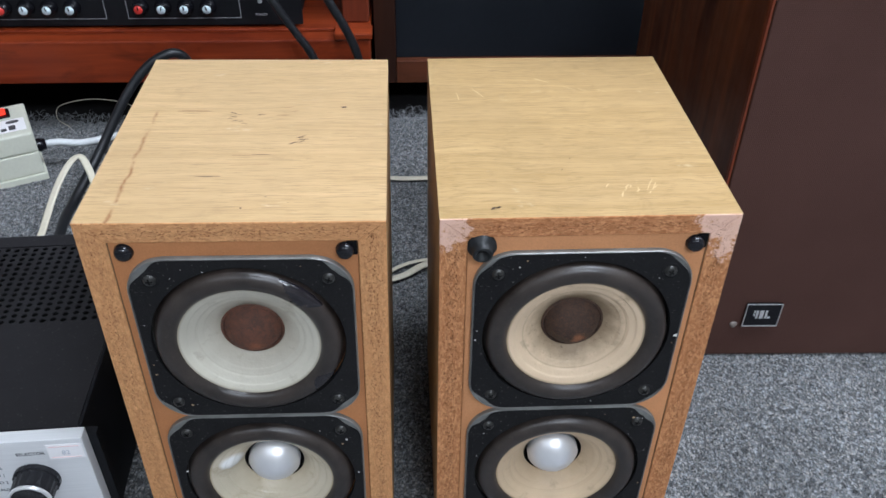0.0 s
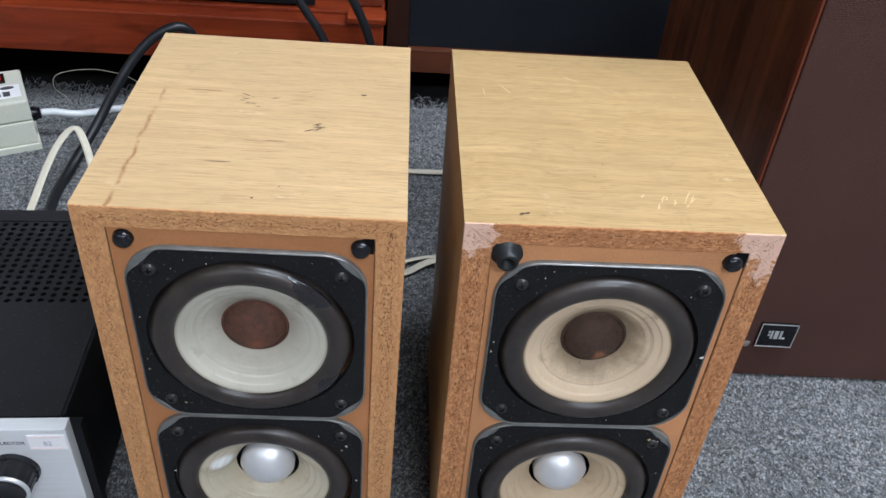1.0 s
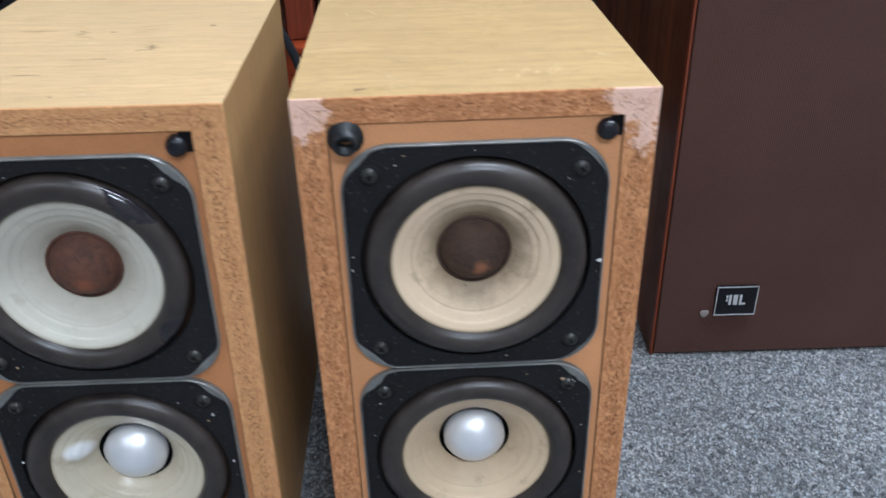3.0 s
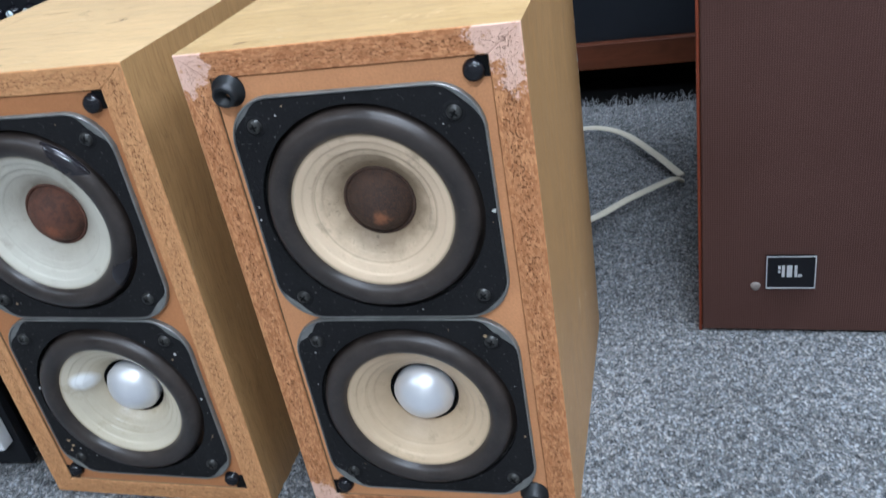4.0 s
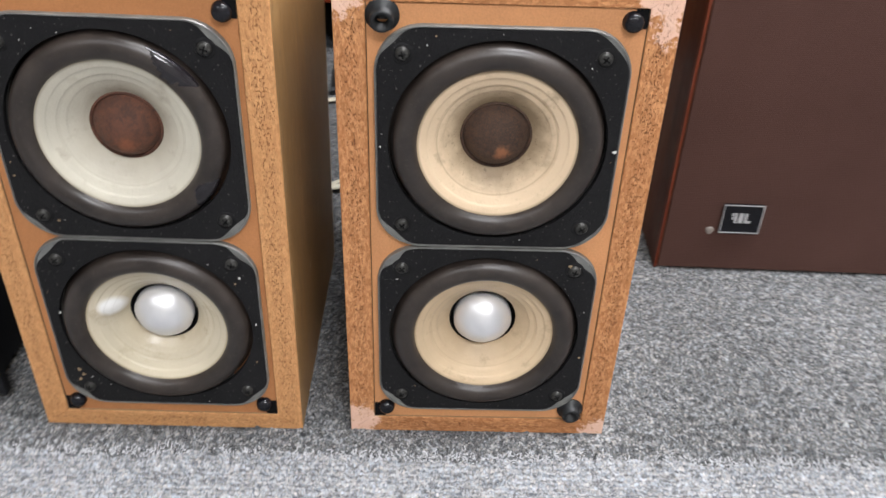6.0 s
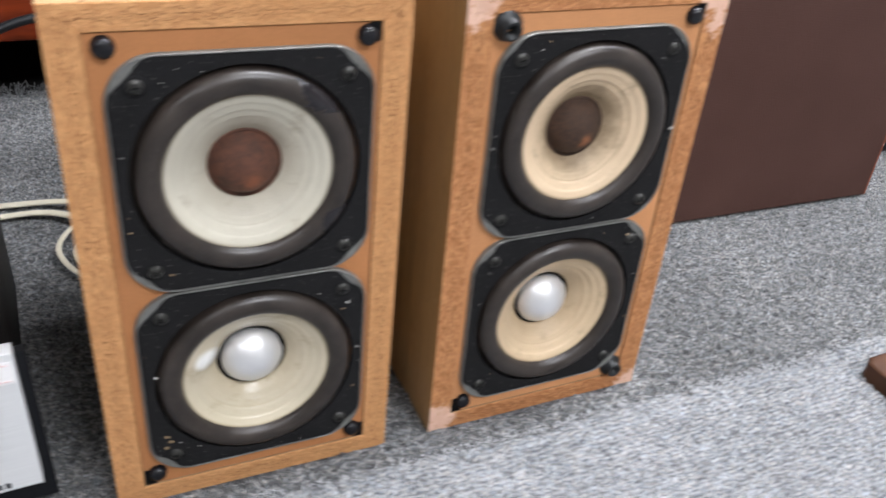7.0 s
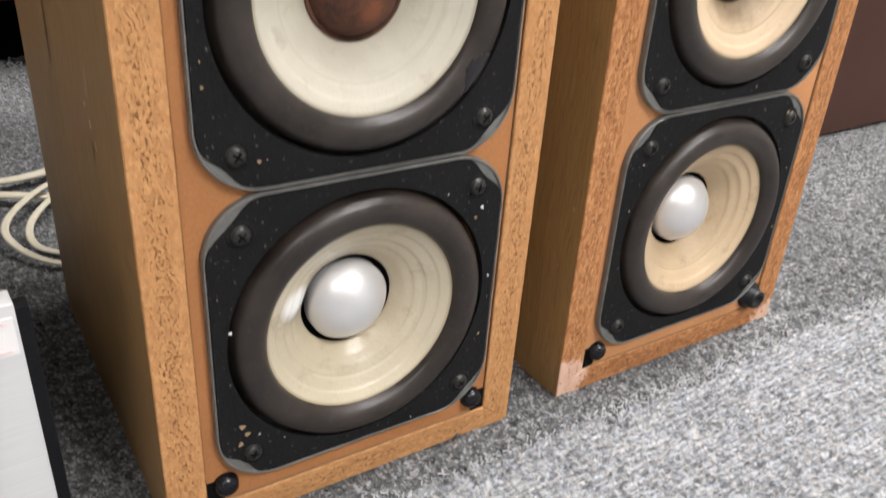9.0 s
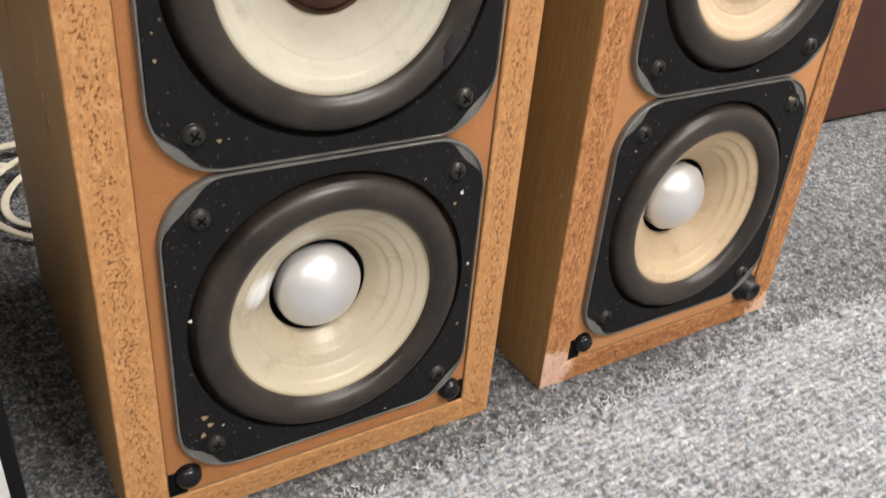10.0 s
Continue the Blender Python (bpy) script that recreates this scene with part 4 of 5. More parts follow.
# ---- stereo amplifier on the carpet ----
def amplifier():
    x1 = -0.2585
    am = thing("stereo_amplifier", pose(-0.2515, 0.4535, 0.0, 0, 0, 2.7), "black stereo amplifier with a brushed silver front", "amplifier")
    ox, oy = 0.2515, -0.4535

    def b(x0, x1_, y0, y1, z0, z1, bevel=0.0008):
        return box(x0 + ox, x1_ + ox, y0 + oy, y1 + oy, z0, z1, bevel)
    xl = -0.675
    vx0, vx1, vy0, vy1 = xl + 0.025, -0.2645, 0.604, 0.726
    top = 0.1415
    part("base", b(xl + 0.006, x1 - 0.004, 0.474, 0.740, 0.012, 0.04), BLACK_METAL, am)
    part("case_side", b(x1 - 0.003, x1, 0.4745, 0.744, 0.010, top), BLACK_METAL, am)
    part("case_side", b(xl, xl + 0.003, 0.4745, 0.744, 0.010, top), BLACK_METAL, am)
    part("case_back", b(xl + 0.0035, x1 - 0.0035, 0.741, 0.744, 0.012, top - 0.002), BLACK_METAL, am)
    for tb in ((xl + 0.0033, x1 - 0.0033, 0.4745, vy0), (xl + 0.0033, x1 - 0.0033, vy1, 0.744), (xl + 0.0033, vx0, vy0, vy1), (vx1, x1 - 0.0033, vy0, vy1)):
        part("case_top", b(*tb, top - 0.002, top, 0.0002), AMP_TOP, am)
    part("sub_panel", b(xl, -0.2450, 0.4660, 0.4740, 0.012, 0.1405, 0.0006), BLACK_METAL, am, "black plate behind the front")
    px, py = 0.0094, 0.0080
    nx, ny = int((vx1 - vx0) / px), int((vy1 - vy0) / py)
    verts, faces = [], []
    for i in range(nx):
        for j in range(ny):
            cx = vx0 + (i + 0.5) * px + ox
            cy = vy0 + (j + 0.5) * py + oy
            sh = 0.0006 * (1 if i % 2 else -1)
            o = len(verts)
            corner = [(-px / 2, -py / 2), (0, -py / 2), (px / 2, -py / 2), (px / 2, 0), (px / 2, py / 2), (0, py / 2), (-px / 2, py / 2), (-px / 2, 0)]
            for q in corner:
                verts.append((cx + q[0], cy + q[1], top - 0.0003))
            for k in range(8):
                a = -3 * math.pi / 4 + k * math.pi / 4
                verts.append((cx + 0.0031 * math.cos(a), cy + sh + 0.0030 * math.sin(a), top - 0.0003))
            for k in range(8):
                v = verts[o + 8 + k]
                verts.append((v[0], v[1], top - 0.0016))
            for k in range(8):
                m = (k + 1) % 8
                faces += [(o + k, o + m, o + 8 + m, o + 8 + k), (o + 8 + k, o + 8 + m, o + 16 + m, o + 16 + k)]
    part("vent_grille", mesh_of("vent_grille", verts, faces, AMP_TOP), None, am, "perforated black vent")
    part("chassis", b(xl + 0.01, x1 - 0.01, 0.48, 0.738, 0.041, 0.11), PIT, am)
    part("front_panel", b(xl + 0.006, -0.2515, 0.4535, 0.4655, 0.038, 0.150, 0.0006), BRUSHED, am, "brushed aluminium front plate")
    fy = 0.4535 + oy
    for kx in (-0.297, -0.372, -0.455):
        n = 40
        prof = [(0.0185, 0.0), (0.0185, -0.004), (0.0172, -0.005), (0.0165, -0.020)]
        loops = []
        for r0, y in prof:
            loops.append([((r0 - (0.0006 if k % 2 else 0.0) * (y < -0.002)) * math.cos(2 * math.pi * k / n), y, (r0 - (0.0006 if k % 2 else 0.0) * (y < -0.002)) * math.sin(2 * math.pi * k / n)) for k in range(n)])
        kn = part("knob", loft("knob", loops, PLASTIC, False), None, am, "ribbed black knob with a bright ring", at=pose(kx + ox, fy, 0.1045))
        part("ring", lathe("ring", [(0.0165, -0.0195), (0.0168, -0.0215), (0.0150, -0.0225), (0.0143, -0.0215)], SILVER, 40), None, kn, "bright metal ring")
        part("cap", lathe("cap", [(0.0144, -0.0216), (0.0135, -0.0206), (0.0004, -0.0204)], PLASTIC, 40, close_last=True), None, kn)
    lean = (90, 0, 0)
    letters("SELECTOR", 0.0048, INK, am, pose(-0.2945 + ox, fy - 0.0002, 0.1335, *lean))
    for word, z in (("TUNER", 0.1185), ("PHONO 1", 0.1095), ("PHONO 2", 0.1005), ("AUX", 0.0915)):
        letters(word, 0.0045, INK, am, pose(-0.3205 + ox, fy - 0.0002, z, *lean), align="RIGHT")
    st = part("price_label", b(-0.2805, -0.2530, 0.4529, 0.4534, 0.1275, 0.1445, 0.0001), STICKER, am, "white price label with red lines")
    for z in (0.1295, 0.1420):
        part("red_line", b(-0.2785, -0.2555, 0.4526, 0.4529, z, z + 0.0005, 0.0), RED_INK, st)
    letters("82", 0.0068, GREY_INK, st, pose(-0.2665 + ox, fy - 0.0008, 0.1330, *lean), name="handwritten_number")
    for k in range(6):
        part("print_bar", b(-0.300 + k * 0.0052, -0.2966 + k * 0.0052, 0.4531, 0.4534, 0.041, 0.0455, 0.0), INK, am)
    for fx in (xl + 0.05, x1 - 0.05):
        for fyy in (0.50, 0.72):
            part("foot", lathe("foot", [(0.014, 0.0125), (0.015, 0.010), (0.013, 0.0), (0.001, 0.0)], PLASTIC, 24, close_last=True), None, am, at=pose(fx + ox, fyy + oy, 0, 90, 0, 0))
    return am


amplifier()


# ---- low red rack with a mixer ----
def rack_stand():
    rk = thing("wooden_rack", pose(-0.6, 1.4, 0.0), "low red-stained wooden rack with a thick front rail", "rack")
    ox, oy = 0.6, -1.4

    def b(x0, x1, y0, y1, z0, z1, bevel=0.002):
        return box(x0 + ox, x1 + ox, y0 + oy, y1 + oy, z0, z1, bevel)
    part("front_rail", b(-1.15, -0.040, 1.200, 1.232, 0.092, 0.1600, 0.003), RED_WOOD, rk, "thick red-brown front rail")
    part("shelf", b(-1.15, -0.040, 1.2325, 1.66, 0.1505, 0.1640, 0.002), RED_WOOD, rk)
    part("corner_block", b(-0.093, -0.0365, 1.196, 1.2320, 0.1602, 0.1700, 0.002), RED_WOOD, rk, "worn corner block")
    part("upright", b(-0.083, -0.042, 1.252, 1.66, 0.1645, 0.46, 0.003), RED_UPRIGHT, rk)
    part("upright", b(-1.15, -1.11, 1.232, 1.66, 0.1645, 0.46, 0.003), RED_UPRIGHT, rk)
    part("shelf", b(-1.15, -0.040, 1.215, 1.66, 0.4605, 0.485, 0.003), RED_WOOD, rk)
    for lx in (-1.10, -0.62):
        part("leg", b(lx, lx + 0.05, 1.58, 1.63, -0.0075, 0.150), RED_UPRIGHT, rk)
    part("leg", b(-0.11, -0.06, 1.58, 1.63, -0.0075, 0.150), RED_UPRIGHT, rk)
    # added board; its near-black colour stands in for the shade under the rack
    part("rail", b(-1.05, -0.11, 1.60, 1.62, -0.0075, 0.145), plain("black_void_board", (0.008, 0.007, 0.007), 0.8), rk, "added black board that darkens the void under the rack")
    for lx in (-1.15, -0.09):
        part("leg", b(lx, lx + 0.04, 1.50, 1.54, -0.0075, 0.150), RED_UPRIGHT, rk)


rack_stand()


def mixer():
    mx = thing("mixing_amplifier", pose(-0.5, 1.4, 0.1642), "black mixing amplifier with rows of small knobs", "mixer")
    ox, oy, f = 0.5, -1.4, 1.238
    part("case", box(-0.93 + ox, -0.146 + ox, f + 0.006 + oy, 1.60 + oy, 0.008, 0.130, 0.002), BLACK_METAL, mx)
    pan = part("front_panel", box(-0.935 + ox, -0.142 + ox, f + oy, f + 0.005 + oy, 0.004, 0.134, 0.001), BLACK_METAL, mx, "black front panel")
    for fx in (-0.88, -0.20):
        for fy in (1.30, 1.54):
            part("foot", box(fx + ox - 0.012, fx + ox + 0.012, fy + oy - 0.012, fy + oy + 0.012, 0.0, 0.0078, 0.001), PLASTIC, mx)
    step = 0.0335
    for k, (kx, red) in enumerate([(-0.581 + i * step, i == 0) for i in range(4)] + [(-0.381 + i * step, i == 0) for i in range(4)] + [(-0.781 + i * step, i == 0) for i in range(4)]):
        for row, kz in enumerate((0.034, 0.082)):
            n = 20
            prof = [(0.0125, 0.0), (0.012, -0.006), (0.0098, -0.008), (0.0092, -0.0146), (0.0085, -0.015), (0.0062, -0.0149)]
            kn = part("knob", lathe("knob", prof, PLASTIC, n), None, mx, at=pose(kx + ox, f + oy - 0.0002, kz))
            cap = KNOB_RED if red else KNOB_WHITE
            part("cap", lathe("cap", [(0.0064, -0.0149), (0.0058, -0.0166), (0.0004, -0.0168)], cap, n, close_last=True), None, kn, "red cap" if red else "pale blue-white cap")
            part("pointer", box(-0.0009, 0.0009, -0.0174, -0.0169, -0.0002, 0.0056), PLASTIC, kn, at=pose(0, 0, 0, 0, random.uniform(-25, 25), 0))
            part("scale", box(-0.0005, 0.0005, -0.0003, 0.0, 0.0145, 0.0165), LINE_GREY, kn)
    for gx0, gx1 in ((-0.602, -0.434), (-0.402, -0.234), (-0.802, -0.634)):
        for lb in ((gx0, gx1, 0.0150, 0.0158), (gx0, gx1, 0.1080, 0.1088), (gx0, gx0 + 0.0008, 0.0158, 0.1080), (gx1 - 0.0008, gx1, 0.0158, 0.1080)):
            part("printed_line", box(lb[0] + ox, lb[1] + ox, f - 0.0004 + oy, f - 0.0001 + oy, lb[2], lb[3]), LINE_GREY, pan)
    letters("POWER", 0.0052, LINE_GREY, pan, pose(-0.2035 + ox, f + oy - 0.0002, 0.0185, 90, 0, 0))
    part("power_lamp", lathe("power_lamp", [(0.0034, 0.0), (0.0032, -0.0015), (0.0024, -0.0016), (0.0022, -0.0004), (0.0003, -0.0004)], LINE_GREY, 20, close_last=True), None, mx,
         at=pose(-0.2035 + ox, f + oy, 0.041))


mixer()


# ---- dark cabinet behind the loudspeakers ----
def dark_cabinet():
    c = thing("dark_cabinet", pose(0.2, 1.45, 0.0), "dark brown cabinet with a blue-black front panel", "cabinet")
    ox, oy = -0.2, -1.45

    def b(x0, x1, y0, y1, z0, z1, bevel=0.0015):
        return box(x0 + ox, x1 + ox, y0 + oy, y1 + oy, z0, z1, bevel)
    x0, x1, f, h = -0.0360, 0.62, 1.272, 0.85
    # darker copy of the frame wood: shade beside the rack put into the colour
    part("frame_stile", b(x0, x0 + 0.034, f, f + 0.03, 0.052, h), lacquer("shaded_brown_stile", (0.045, 0.016, 0.009), (0.022, 0.009, 0.006), 2, 0.35), c)
    part("frame_stile", b(x1 - 0.034, x1, f, f + 0.03, 0.052, h), BROWN_WOOD, c)
    part("frame_rail", b(x0 + 0.0345, x1 - 0.0345, f, f + 0.03, 0.052, 0.091), BROWN_WOOD, c, "brown lower rail")
    part("frame_rail", b(x0 + 0.0345, x1 - 0.0345, f, f + 0.03, h - 0.035, h), BROWN_WOOD, c)
    part("front_panel", b(x0 + 0.0345, x1 - 0.0345, f + 0.013, f + 0.02, 0.0915, h - 0.0355, 0.0005), BLACK_PANEL, c, "blue-black recessed panel")
    part("body", b(x0 + 0.002, x1 - 0.002, f + 0.0305, 1.72, 0.054, h), BLACK_METAL, c)
    # added block, near-black to paint the void below the cabinet
    part("plinth", b(x0 + 0.03, x1 - 0.03, 1.40, 1.68, -0.0075, 0.0535), PIT, c, "added plinth, black for the shade under the cabinet")


dark_cabinet()


def black_case():
    c = thing("black_case", pose(1.06, 0.95, 0.0), "black equipment case with pale edge marks", "case")
    part("body", box(-0.188, 0.18, -0.185, 0.22, 0.0, 0.55, 0.004), BLACK_METAL, c)
    for z, l in ((0.012, 0.020), (0.026, 0.026)):
        part("pale_mark", box(-0.186, -0.186 + l, -0.1864, -0.1851, z, z + 0.004), STICKER, c)


black_case()


# ---- board lying on the carpet ----
def framed_panel():
    p = thing("framed_panel", pose(0.444, 0.193, 0.0), "low wooden frame round a black panel, lying flat", "panel")
    w, l, h = 0.24, 0.193, 0.021
    loops = []
    nn = 96
    for half_in, z in ((0.0, 0.0005), (0.0, h - 0.002), (0.0012, h - 0.0006), (0.003, h), (0.012, h), (0.0135, h - 0.005)):
        lp = []
        for k in range(nn):
            a = 2 * math.pi * (k + 0.5) / nn
            hx, hy, r = w / 2 - half_in, l / 2 - half_in, 0.012
            c, s = math.cos(a), math.sin(a)
            m = (abs(c) ** 22 + abs(s) ** 22) ** (-1 / 22)
            lp.append((w / 2 + hx * c * m, l / 2 + hy * s * m, z))
        loops.append(lp)
    part("frame", loft("frame", loops, FRAYED, False), None, p, "worn brown wooden frame")
    part("panel", box(0.0125, w - 0.0125, 0.0125, l - 0.0125, 0.0005, h - 0.0045, 0.0005), plain("scuffed_black_panel", (0.022, 0.023, 0.026), 0.4, grain=120, vary=0.8, dust=0.2), p, "scuffed black panel")
    part("socket", lathe("socket", [(0.007, 0.0), (0.0065, -0.002), (0.004, -0.002), (0.0035, 0.0), (0.0003, 0.0)], PLASTIC, 20, close_last=True), None, p,
         at=pose(0.045, l - 0.045, h - 0.0044, -90, 0, 0))


framed_panel()


# ---- power box ----
def power_box():
    p = thing("power_box", pose(-0.519, 1.078, 0.0, 0, 0, 26), "warm grey mains box with a lit red switch", "power strip")
    w, d, h = 0.24, 0.104, 0.077
    part("lower_shell", box(-w, 0.003, -0.003, d, 0.0, 0.010, 0.001), STRIP_BODY, p)
    part("body", box(-w, 0, 0, d - 0.002, 0.0104, 0.045, 0.002), STRIP_BODY, p, "warm grey moulded body")
    part("lid", box(-w, 0, 0, d - 0.002, 0.0454, h, 0.003), STRIP_BODY, p)
    fr = part("switch_frame", box(-0.062, -0.022, 0.060, 0.088, h + 0.0002, h + 0.003, 0.0008), PLASTIC, p, "black switch frame")
    bm = box(-0.057, -0.027, 0.064, 0.084, h + 0.0032, h + 0.011, 0.002)
    for v in bm.verts:
        if v.co.z > h + 0.008:
            v.co.z -= 0.005 * (v.co.x + 0.057) / 0.032
    part("rocker", bm, NEON, fr, "glowing red rocker")
    lab = part("label_plate", box(-0.105, -0.006, 0.014, 0.052, h + 0.0002, h + 0.0009), STICKER, p, "pale label with black marks")
    random.seed(11)
    x = -0.098
    while x < -0.018:
        wdt = random.uniform(0.003, 0.009)
        part("print_bar", box(x, x + wdt, 0.018, 0.018 + random.uniform(0.008, 0.014), h + 0.001, h + 0.0013), INK, lab)
        x += wdt + 0.003
    bm = bmesh.new()
    bmesh.ops.create_cone(bm, segments=24, radius1=0.009, radius2=0.009, depth=0.0004, cap_ends=True)
    for v in bm.verts:
        v.co = Vector((-0.022 + v.co.x, 0.043 + v.co.y * 0.5, h + 0.00125 + v.co.z))
    part("print_mark", bm, INK, lab)
    part("cord_grip", lathe("cord_grip", [(0.0100, 0.0), (0.0100, -0.005), (0.0082, -0.007), (0.0078, -0.012), (0.004, -0.012)], PLASTIC, 20), None, p, "black cord grip", at=pose(0.0, 0.022, 0.044, 0, 0, 90))
    return p


power_box()

# ---- cables ----
CAB = "speaker cables on the carpet"
cable("speaker_cable", [(-0.31, 0.916, 0.004), (-0.245, 0.909, 0.006), (-0.207, 0.897, 0.010), (-0.171, 0.915, 0.010), (-0.11, 1.01, 0.006), (-0.05, 1.055, 0.005), (0.013, 1.053, 0.005),
                        (0.08, 1.06, 0.006), (0.13, 1.10, 0.012), (0.185, 1.128, 0.018), (0.235, 1.105, 0.018), (0.28, 1.03, 0.018), (0.3105, 0.972, 0.015)], 0.0024, WHITE_CABLE,
      "yellowed white twin speaker cable lying on the carpet", True, CAB)
cable("speaker_cable", [(-0.31, 0.888, 0.004), (-0.248, 0.886, 0.006), (-0.195, 0.852, 0.010), (-0.12, 0.83, 0.006), (-0.05, 0.815, 0.005), (0.0, 0.823, 0.006), (0.04, 0.845, 0.010),
                        (0.12, 0.845, 0.016), (0.20, 0.852, 0.020), (0.255, 0.905, 0.022), (0.30, 0.955, 0.018), (0.3105, 0.968, 0.010)], 0.0024, WHITE_CABLE,
      "yellowed white twin speaker cable lying on the carpet", True, CAB)
cable("speaker_cable", [(-0.10, 0.84, 0.004), (-0.152, 0.866, 0.010), (-0.184, 0.845, 0.014), (-0.212, 0.804, 0.012), (-0.214, 0.772, 0.007), (-0.188, 0.752, 0.005), (-0.13, 0.752, 0.004),
                        (-0.06, 0.79, 0.005), (0.0, 0.843, 0.007), (0.05, 0.862, 0.005)], 0.0014, WHITE_CABLE, "yellowed white speaker cable in a loose loop", True, CAB)
cable("speaker_cable", [(-0.08, 0.87, 0.004), (-0.145, 0.876, 0.014), (-0.188, 0.858, 0.018), (-0.226, 0.812, 0.016), (-0.230, 0.780, 0.010), (-0.204, 0.742, 0.005), (-0.15, 0.728, 0.004),
                        (-0.10, 0.735, 0.005)], 0.0014, WHITE_CABLE, "yellowed white speaker cable in a loose loop", True, CAB)
cable("flat_cable", [(-0.30, 0.80, 0.006), (-0.38, 0.81, 0.012), (-0.455, 0.85, 0.012), (-0.470, 0.93, 0.020), (-0.462, 1.00, 0.050), (-0.447, 1.035, 0.062), (-0.428, 1.015, 0.050), (-0.40, 0.96, 0.018),
                     (-0.35, 0.88, 0.005), (-0.30, 0.83, 0.004)], 0.0024, WHITE_CABLE, "white flat cable rising in a loop", True)
cable("mains_cord", [(-0.5165, 1.1035, 0.044), (-0.500, 1.109, 0.043), (-0.47, 1.115, 0.038), (-0.435, 1.15, 0.028), (-0.39, 1.20, 0.014), (-0.36, 1.27, 0.004), (-0.35, 1.36, -0.001)], 0.0052, WHITE_CORD, "white round mains cord")
cable("power_cable", [(-0.310, 1.300, -0.0005), (-0.304, 1.240, 0.012), (-0.302, 1.186, 0.062), (-0.303, 1.168, 0.122), (-0.308, 1.155, 0.154), (-0.326, 1.145, 0.164), (-0.359, 1.135, 0.147), (-0.392, 1.115, 0.110), (-0.432, 1.075, 0.045), (-0.455, 1.01, 0.010),
                     (-0.455, 0.95, 0.008), (-0.44, 0.86, 0.008), (-0.42, 0.80, 0.008)], 0.0068, BLACK_CABLE, "thick black cord hanging before the rack")
cable("power_cable", [(-0.30, 1.45, 0.4915), (-0.26, 1.30, 0.4915), (-0.235, 1.205, 0.482), (-0.215, 1.165, 0.40), (-0.190, 1.155, 0.28), (-0.172, 1.150, 0.241), (-0.145, 1.150, 0.195), (-0.122, 1.150, 0.156),
                     (-0.10, 1.155, 0.09), (-0.09, 1.16, 0.02), (-0.085, 1.13, 0.006), (-0.07, 1.08, 0.006)], 0.0058, BLACK_CABLE, "black cord hanging over the rack edge")
cable("power_cable", [(-0.20, 1.45, 0.4915), (-0.16, 1.30, 0.4915), (-0.145, 1.205, 0.482), (-0.130, 1.165, 0.38), (-0.110, 1.155, 0.28), (-0.094, 1.150, 0.240), (-0.073, 1.150, 0.199), (-0.057, 1.150, 0.156),
                     (-0.045, 1.155, 0.09), (-0.05, 1.165, 0.02), (-0.052, 1.14, 0.006), (-0.05, 1.08, 0.006)], 0.0062, BLACK_CABLE, "black cord hanging over the rack edge")
cable("power_cable", [(-0.06, 1.165, 0.04), (-0.10, 1.160, 0.092), (-0.134, 1.152, 0.121), (-0.169, 1.150, 0.136), (-0.206, 1.150, 0.140), (-0.250, 1.150, 0.132), (-0.294, 1.148, 0.112), (-0.340, 1.130, 0.072),
                     (-0.380, 1.095, 0.030), (-0.405, 1.050, 0.010), (-0.415, 0.96, 0.008), (-0.40, 0.88, 0.008)], 0.0058, BLACK_CABLE, "black cord arching low before the rack")
cable("thin_wire", [(-0.40, 1.225, 0.006), (-0.43, 1.245, 0.030), (-0.49, 1.255, 0.038), (-0.545, 1.250, 0.030), (-0.552, 1.240, 0.012), (-0.53, 1.225, 0.004)], 0.0006, WHITE_CABLE, "thin beige wire looping over the carpet edge")


# ---- marks on the veneer ----
def mark(name, parent, x, y, length, width, material, angle=0.0, count=1, spread=0.0):
    """Thin uneven marks that lie on the top board."""
    for _ in range(count):
        verts, faces = [], []
        cx, cy = x + random.gauss(0, spread), y + random.gauss(0, spread * 0.6)
        a = math.radians(angle) + random.gauss(0, 0.25 if count > 1 else 0.0)
        n = 10
        o = len(verts)
        sz = random.uniform(0.5, 1.2) if count > 1 else 1.0
        for k in range(n):
            t = 2 * math.pi * k / n
            u = math.cos(t) * length / 2 * random.uniform(0.7, 1.1) * sz
            v = math.sin(t) * width / 2 * random.uniform(0.5, 1.2) * sz
            verts.append((cx + u * math.cos(a) - v * math.sin(a), cy + u * math.sin(a) + v * math.cos(a), HT + 0.00015))
        faces.append(tuple(range(o, o + n)))
        part(name, mesh_of(name, verts, faces, material), None, parent)


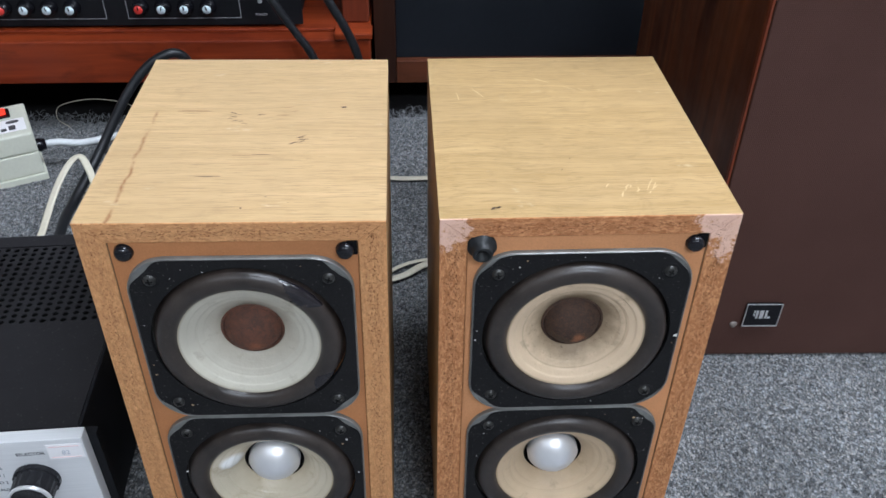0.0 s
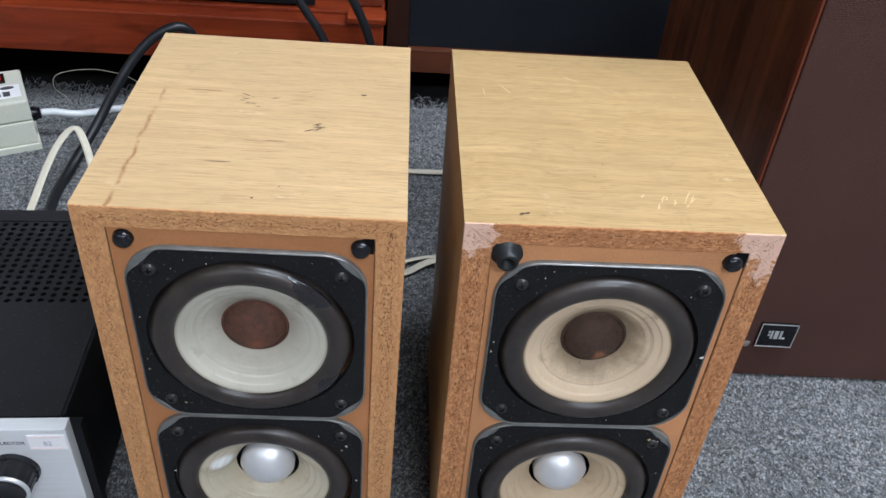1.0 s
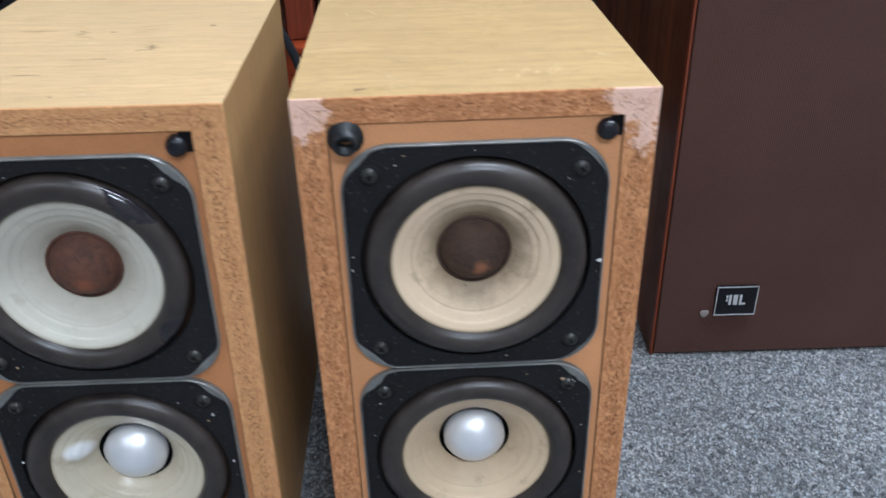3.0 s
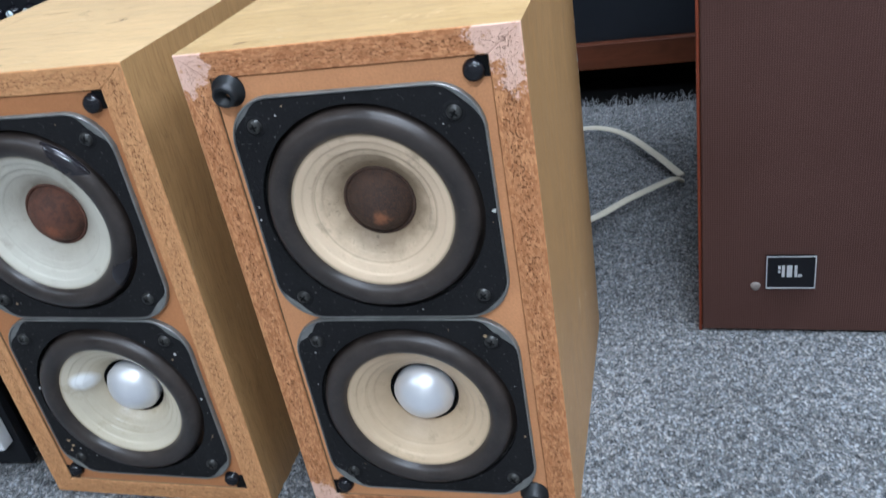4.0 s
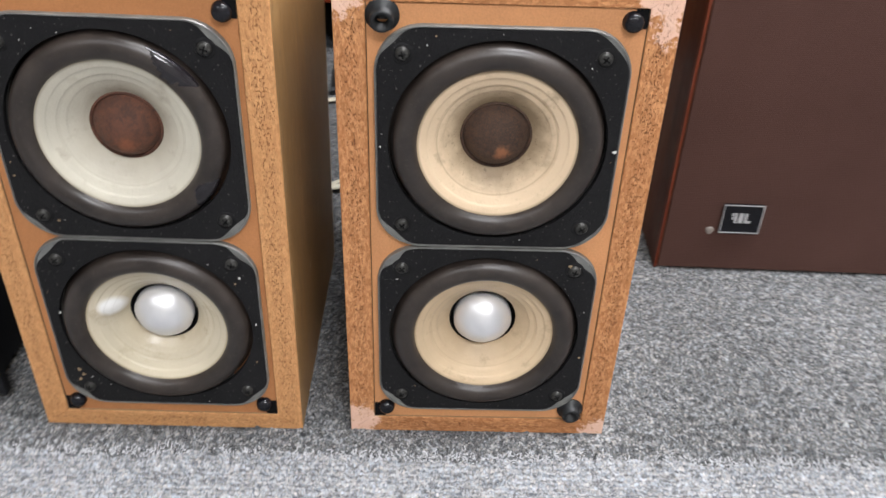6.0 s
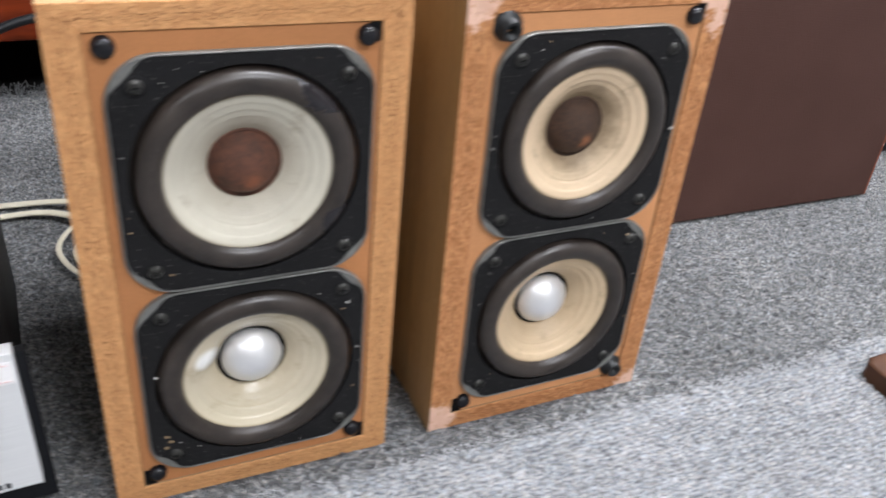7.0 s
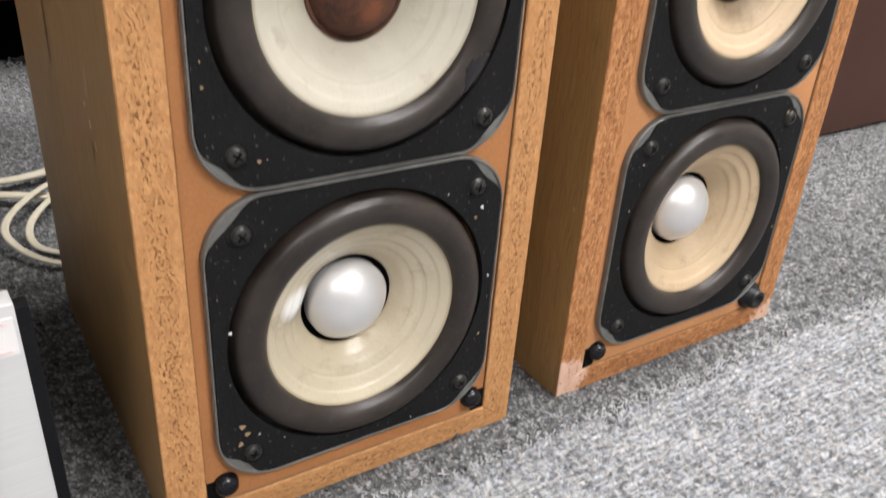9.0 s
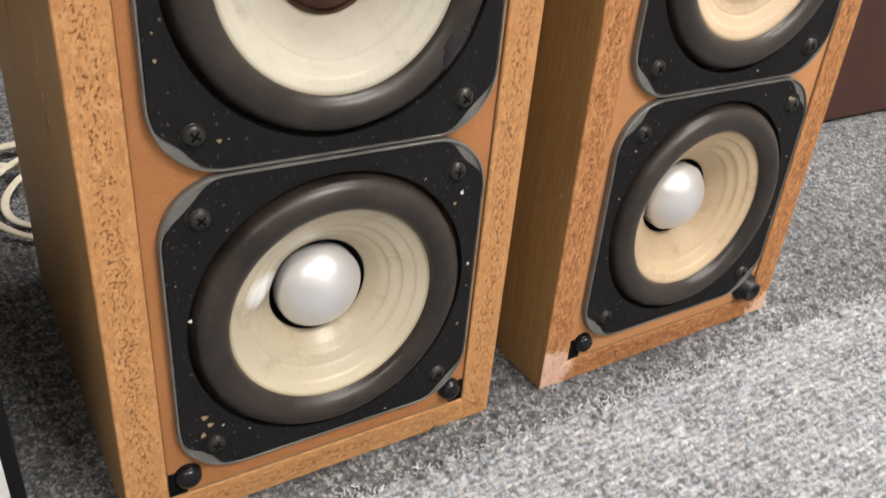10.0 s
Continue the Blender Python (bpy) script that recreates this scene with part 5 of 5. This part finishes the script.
DARK_MARK = plain("dark_scuff", (0.10, 0.06, 0.035), 0.6, vary=0.5)
SOFT_MARK = plain("brown_scuff", (0.33, 0.20, 0.095), 0.6, vary=0.3)
PALE_MARK = plain("pale_scratch", (0.63, 0.46, 0.25), 0.55, vary=0.2)
random.seed(21)
LX, RX, FY = -0.1048, 0.1300, 0.4470
for mx, my, ln, wd, mt, ang, ct, sp in (
        (-0.039, 0.603, 0.006, 0.003, DARK_MARK, 0, 1, 0), (-0.069, 0.549, 0.008, 0.0012, DARK_MARK, 30, 7, 0.006), (-0.108, 0.530, 0.022, 0.0010, SOFT_MARK, -2, 1, 0),
        (-0.095, 0.531, 0.016, 0.0008, DARK_MARK, -2, 1, 0), (-0.128, 0.502, 0.018, 0.0012, DARK_MARK, 1, 1, 0), (-0.102, 0.517, 0.034, 0.0008, SOFT_MARK, 2, 1, 0),
        (-0.122, 0.590, 0.006, 0.0012, DARK_MARK, 0, 9, 0.010), (-0.155, 0.597, 0.034, 0.003, SOFT_MARK, 0, 1, 0), (-0.085, 0.600, 0.012, 0.001, SOFT_MARK, 5, 4, 0.008),
        (-0.100, 0.463, 0.002, 0.0016, DARK_MARK, 0, 1, 0), (-0.085, 0.470, 0.0014, 0.001, DARK_MARK, 0, 2, 0.008)):
    mark("scuff", left_speaker, mx - LX, my - FY, ln, wd, mt, ang, ct, sp)
for mx, my, ln, wd, mt, ang, ct, sp in (
        (0.067, 0.460, 0.0042, 0.0020, DARK_MARK, 40, 3, 0.0018), (0.160, 0.478, 0.007, 0.0014, PALE_MARK, 60, 8, 0.008), (0.178, 0.484, 0.010, 0.0008, PALE_MARK, 70, 5, 0.008),
        (0.105, 0.640, 0.014, 0.0012, PALE_MARK, -40, 3, 0.010), (0.060, 0.620, 0.020, 0.0010, PALE_MARK, 110, 2, 0.006), (0.150, 0.630, 0.016, 0.0009, PALE_MARK, -30, 3, 0.012),
        (0.127, 0.520, 0.003, 0.0006, DARK_MARK, 60, 1, 0), (0.085, 0.665, 0.012, 0.0007, DARK_MARK, 0, 1, 0), (0.119, 0.505, 0.0018, 0.0012, DARK_MARK, 0, 1, 0)):
    mark("scuff", right_speaker, mx - RX, my - FY, ln, wd, mt, ang, ct, sp)


def chip_mark(parent, x, y, z, ln, wd, material, turn):
    """A small chip or gouge on a side board."""
    n, verts = 8, []
    for k in range(n):
        t = 2 * math.pi * k / n
        u, v = math.cos(t) * wd / 2 * random.uniform(0.6, 1.1), math.sin(t) * ln / 2 * random.uniform(0.7, 1.1)
        a = math.radians(turn)
        verts.append((x, y + u * math.cos(a) - v * math.sin(a), z + u * math.sin(a) + v * math.cos(a)))
    part("chip", mesh_of("chip", verts, [tuple(range(n))], material), None, parent)


SIDE_SMUDGE = plain("brown_side_smudge", (0.20, 0.115, 0.048), 0.6, vary=0.3)
RAW_CHIP = plain("bare_chipped_spot", (0.84, 0.82, 0.77), 0.6, vary=0.1)
SIDE = -hw - 0.0003
for cy, cz, ln, wd, mt, tn in ((0.180, 0.255, 0.005, 0.003, RAW_CHIP, 0), (0.238, 0.250, 0.009, 0.005, RAW_CHIP, 10), (0.212, 0.243, 0.005, 0.003, RAW_CHIP, 20),
                               (0.056, 0.196, 0.0045, 0.0026, RAW_CHIP, 0), (0.063, 0.203, 0.003, 0.0022, RAW_CHIP, 20), (0.050, 0.188, 0.0045, 0.0016, RAW_CHIP, -30),
                               (0.050, 0.252, 0.0035, 0.0018, RAW_CHIP, 0), (0.060, 0.262, 0.003, 0.0016, RAW_CHIP, 0), (0.057, 0.184, 0.014, 0.0050, SIDE_SMUDGE, 15),
                               (0.139, 0.222, 0.060, 0.0050, SIDE_SMUDGE, 4), (0.139, 0.216, 0.044, 0.0024, DARK_MARK, 4), (0.200, 0.240, 0.060, 0.0060, SIDE_SMUDGE, -50),
                               (0.03, 0.12, 0.018, 0.0006, FLECK_TAN, 25)):
    chip_mark(left_speaker, SIDE, cy, cz, ln, wd, mt, tn)
for cy, cz, ln, wd, mt, tn in ((0.241, 0.262, 0.012, 0.003, RAW_CHIP, 0), (0.242, 0.250, 0.005, 0.002, RAW_CHIP, 0), (0.240, 0.236, 0.004, 0.002, RAW_CHIP, 0), (0.242, 0.290, 0.006, 0.0015, RAW_CHIP, 0)):
    chip_mark(right_speaker, hw + 0.0003, cy, cz, ln, wd, mt, tn)
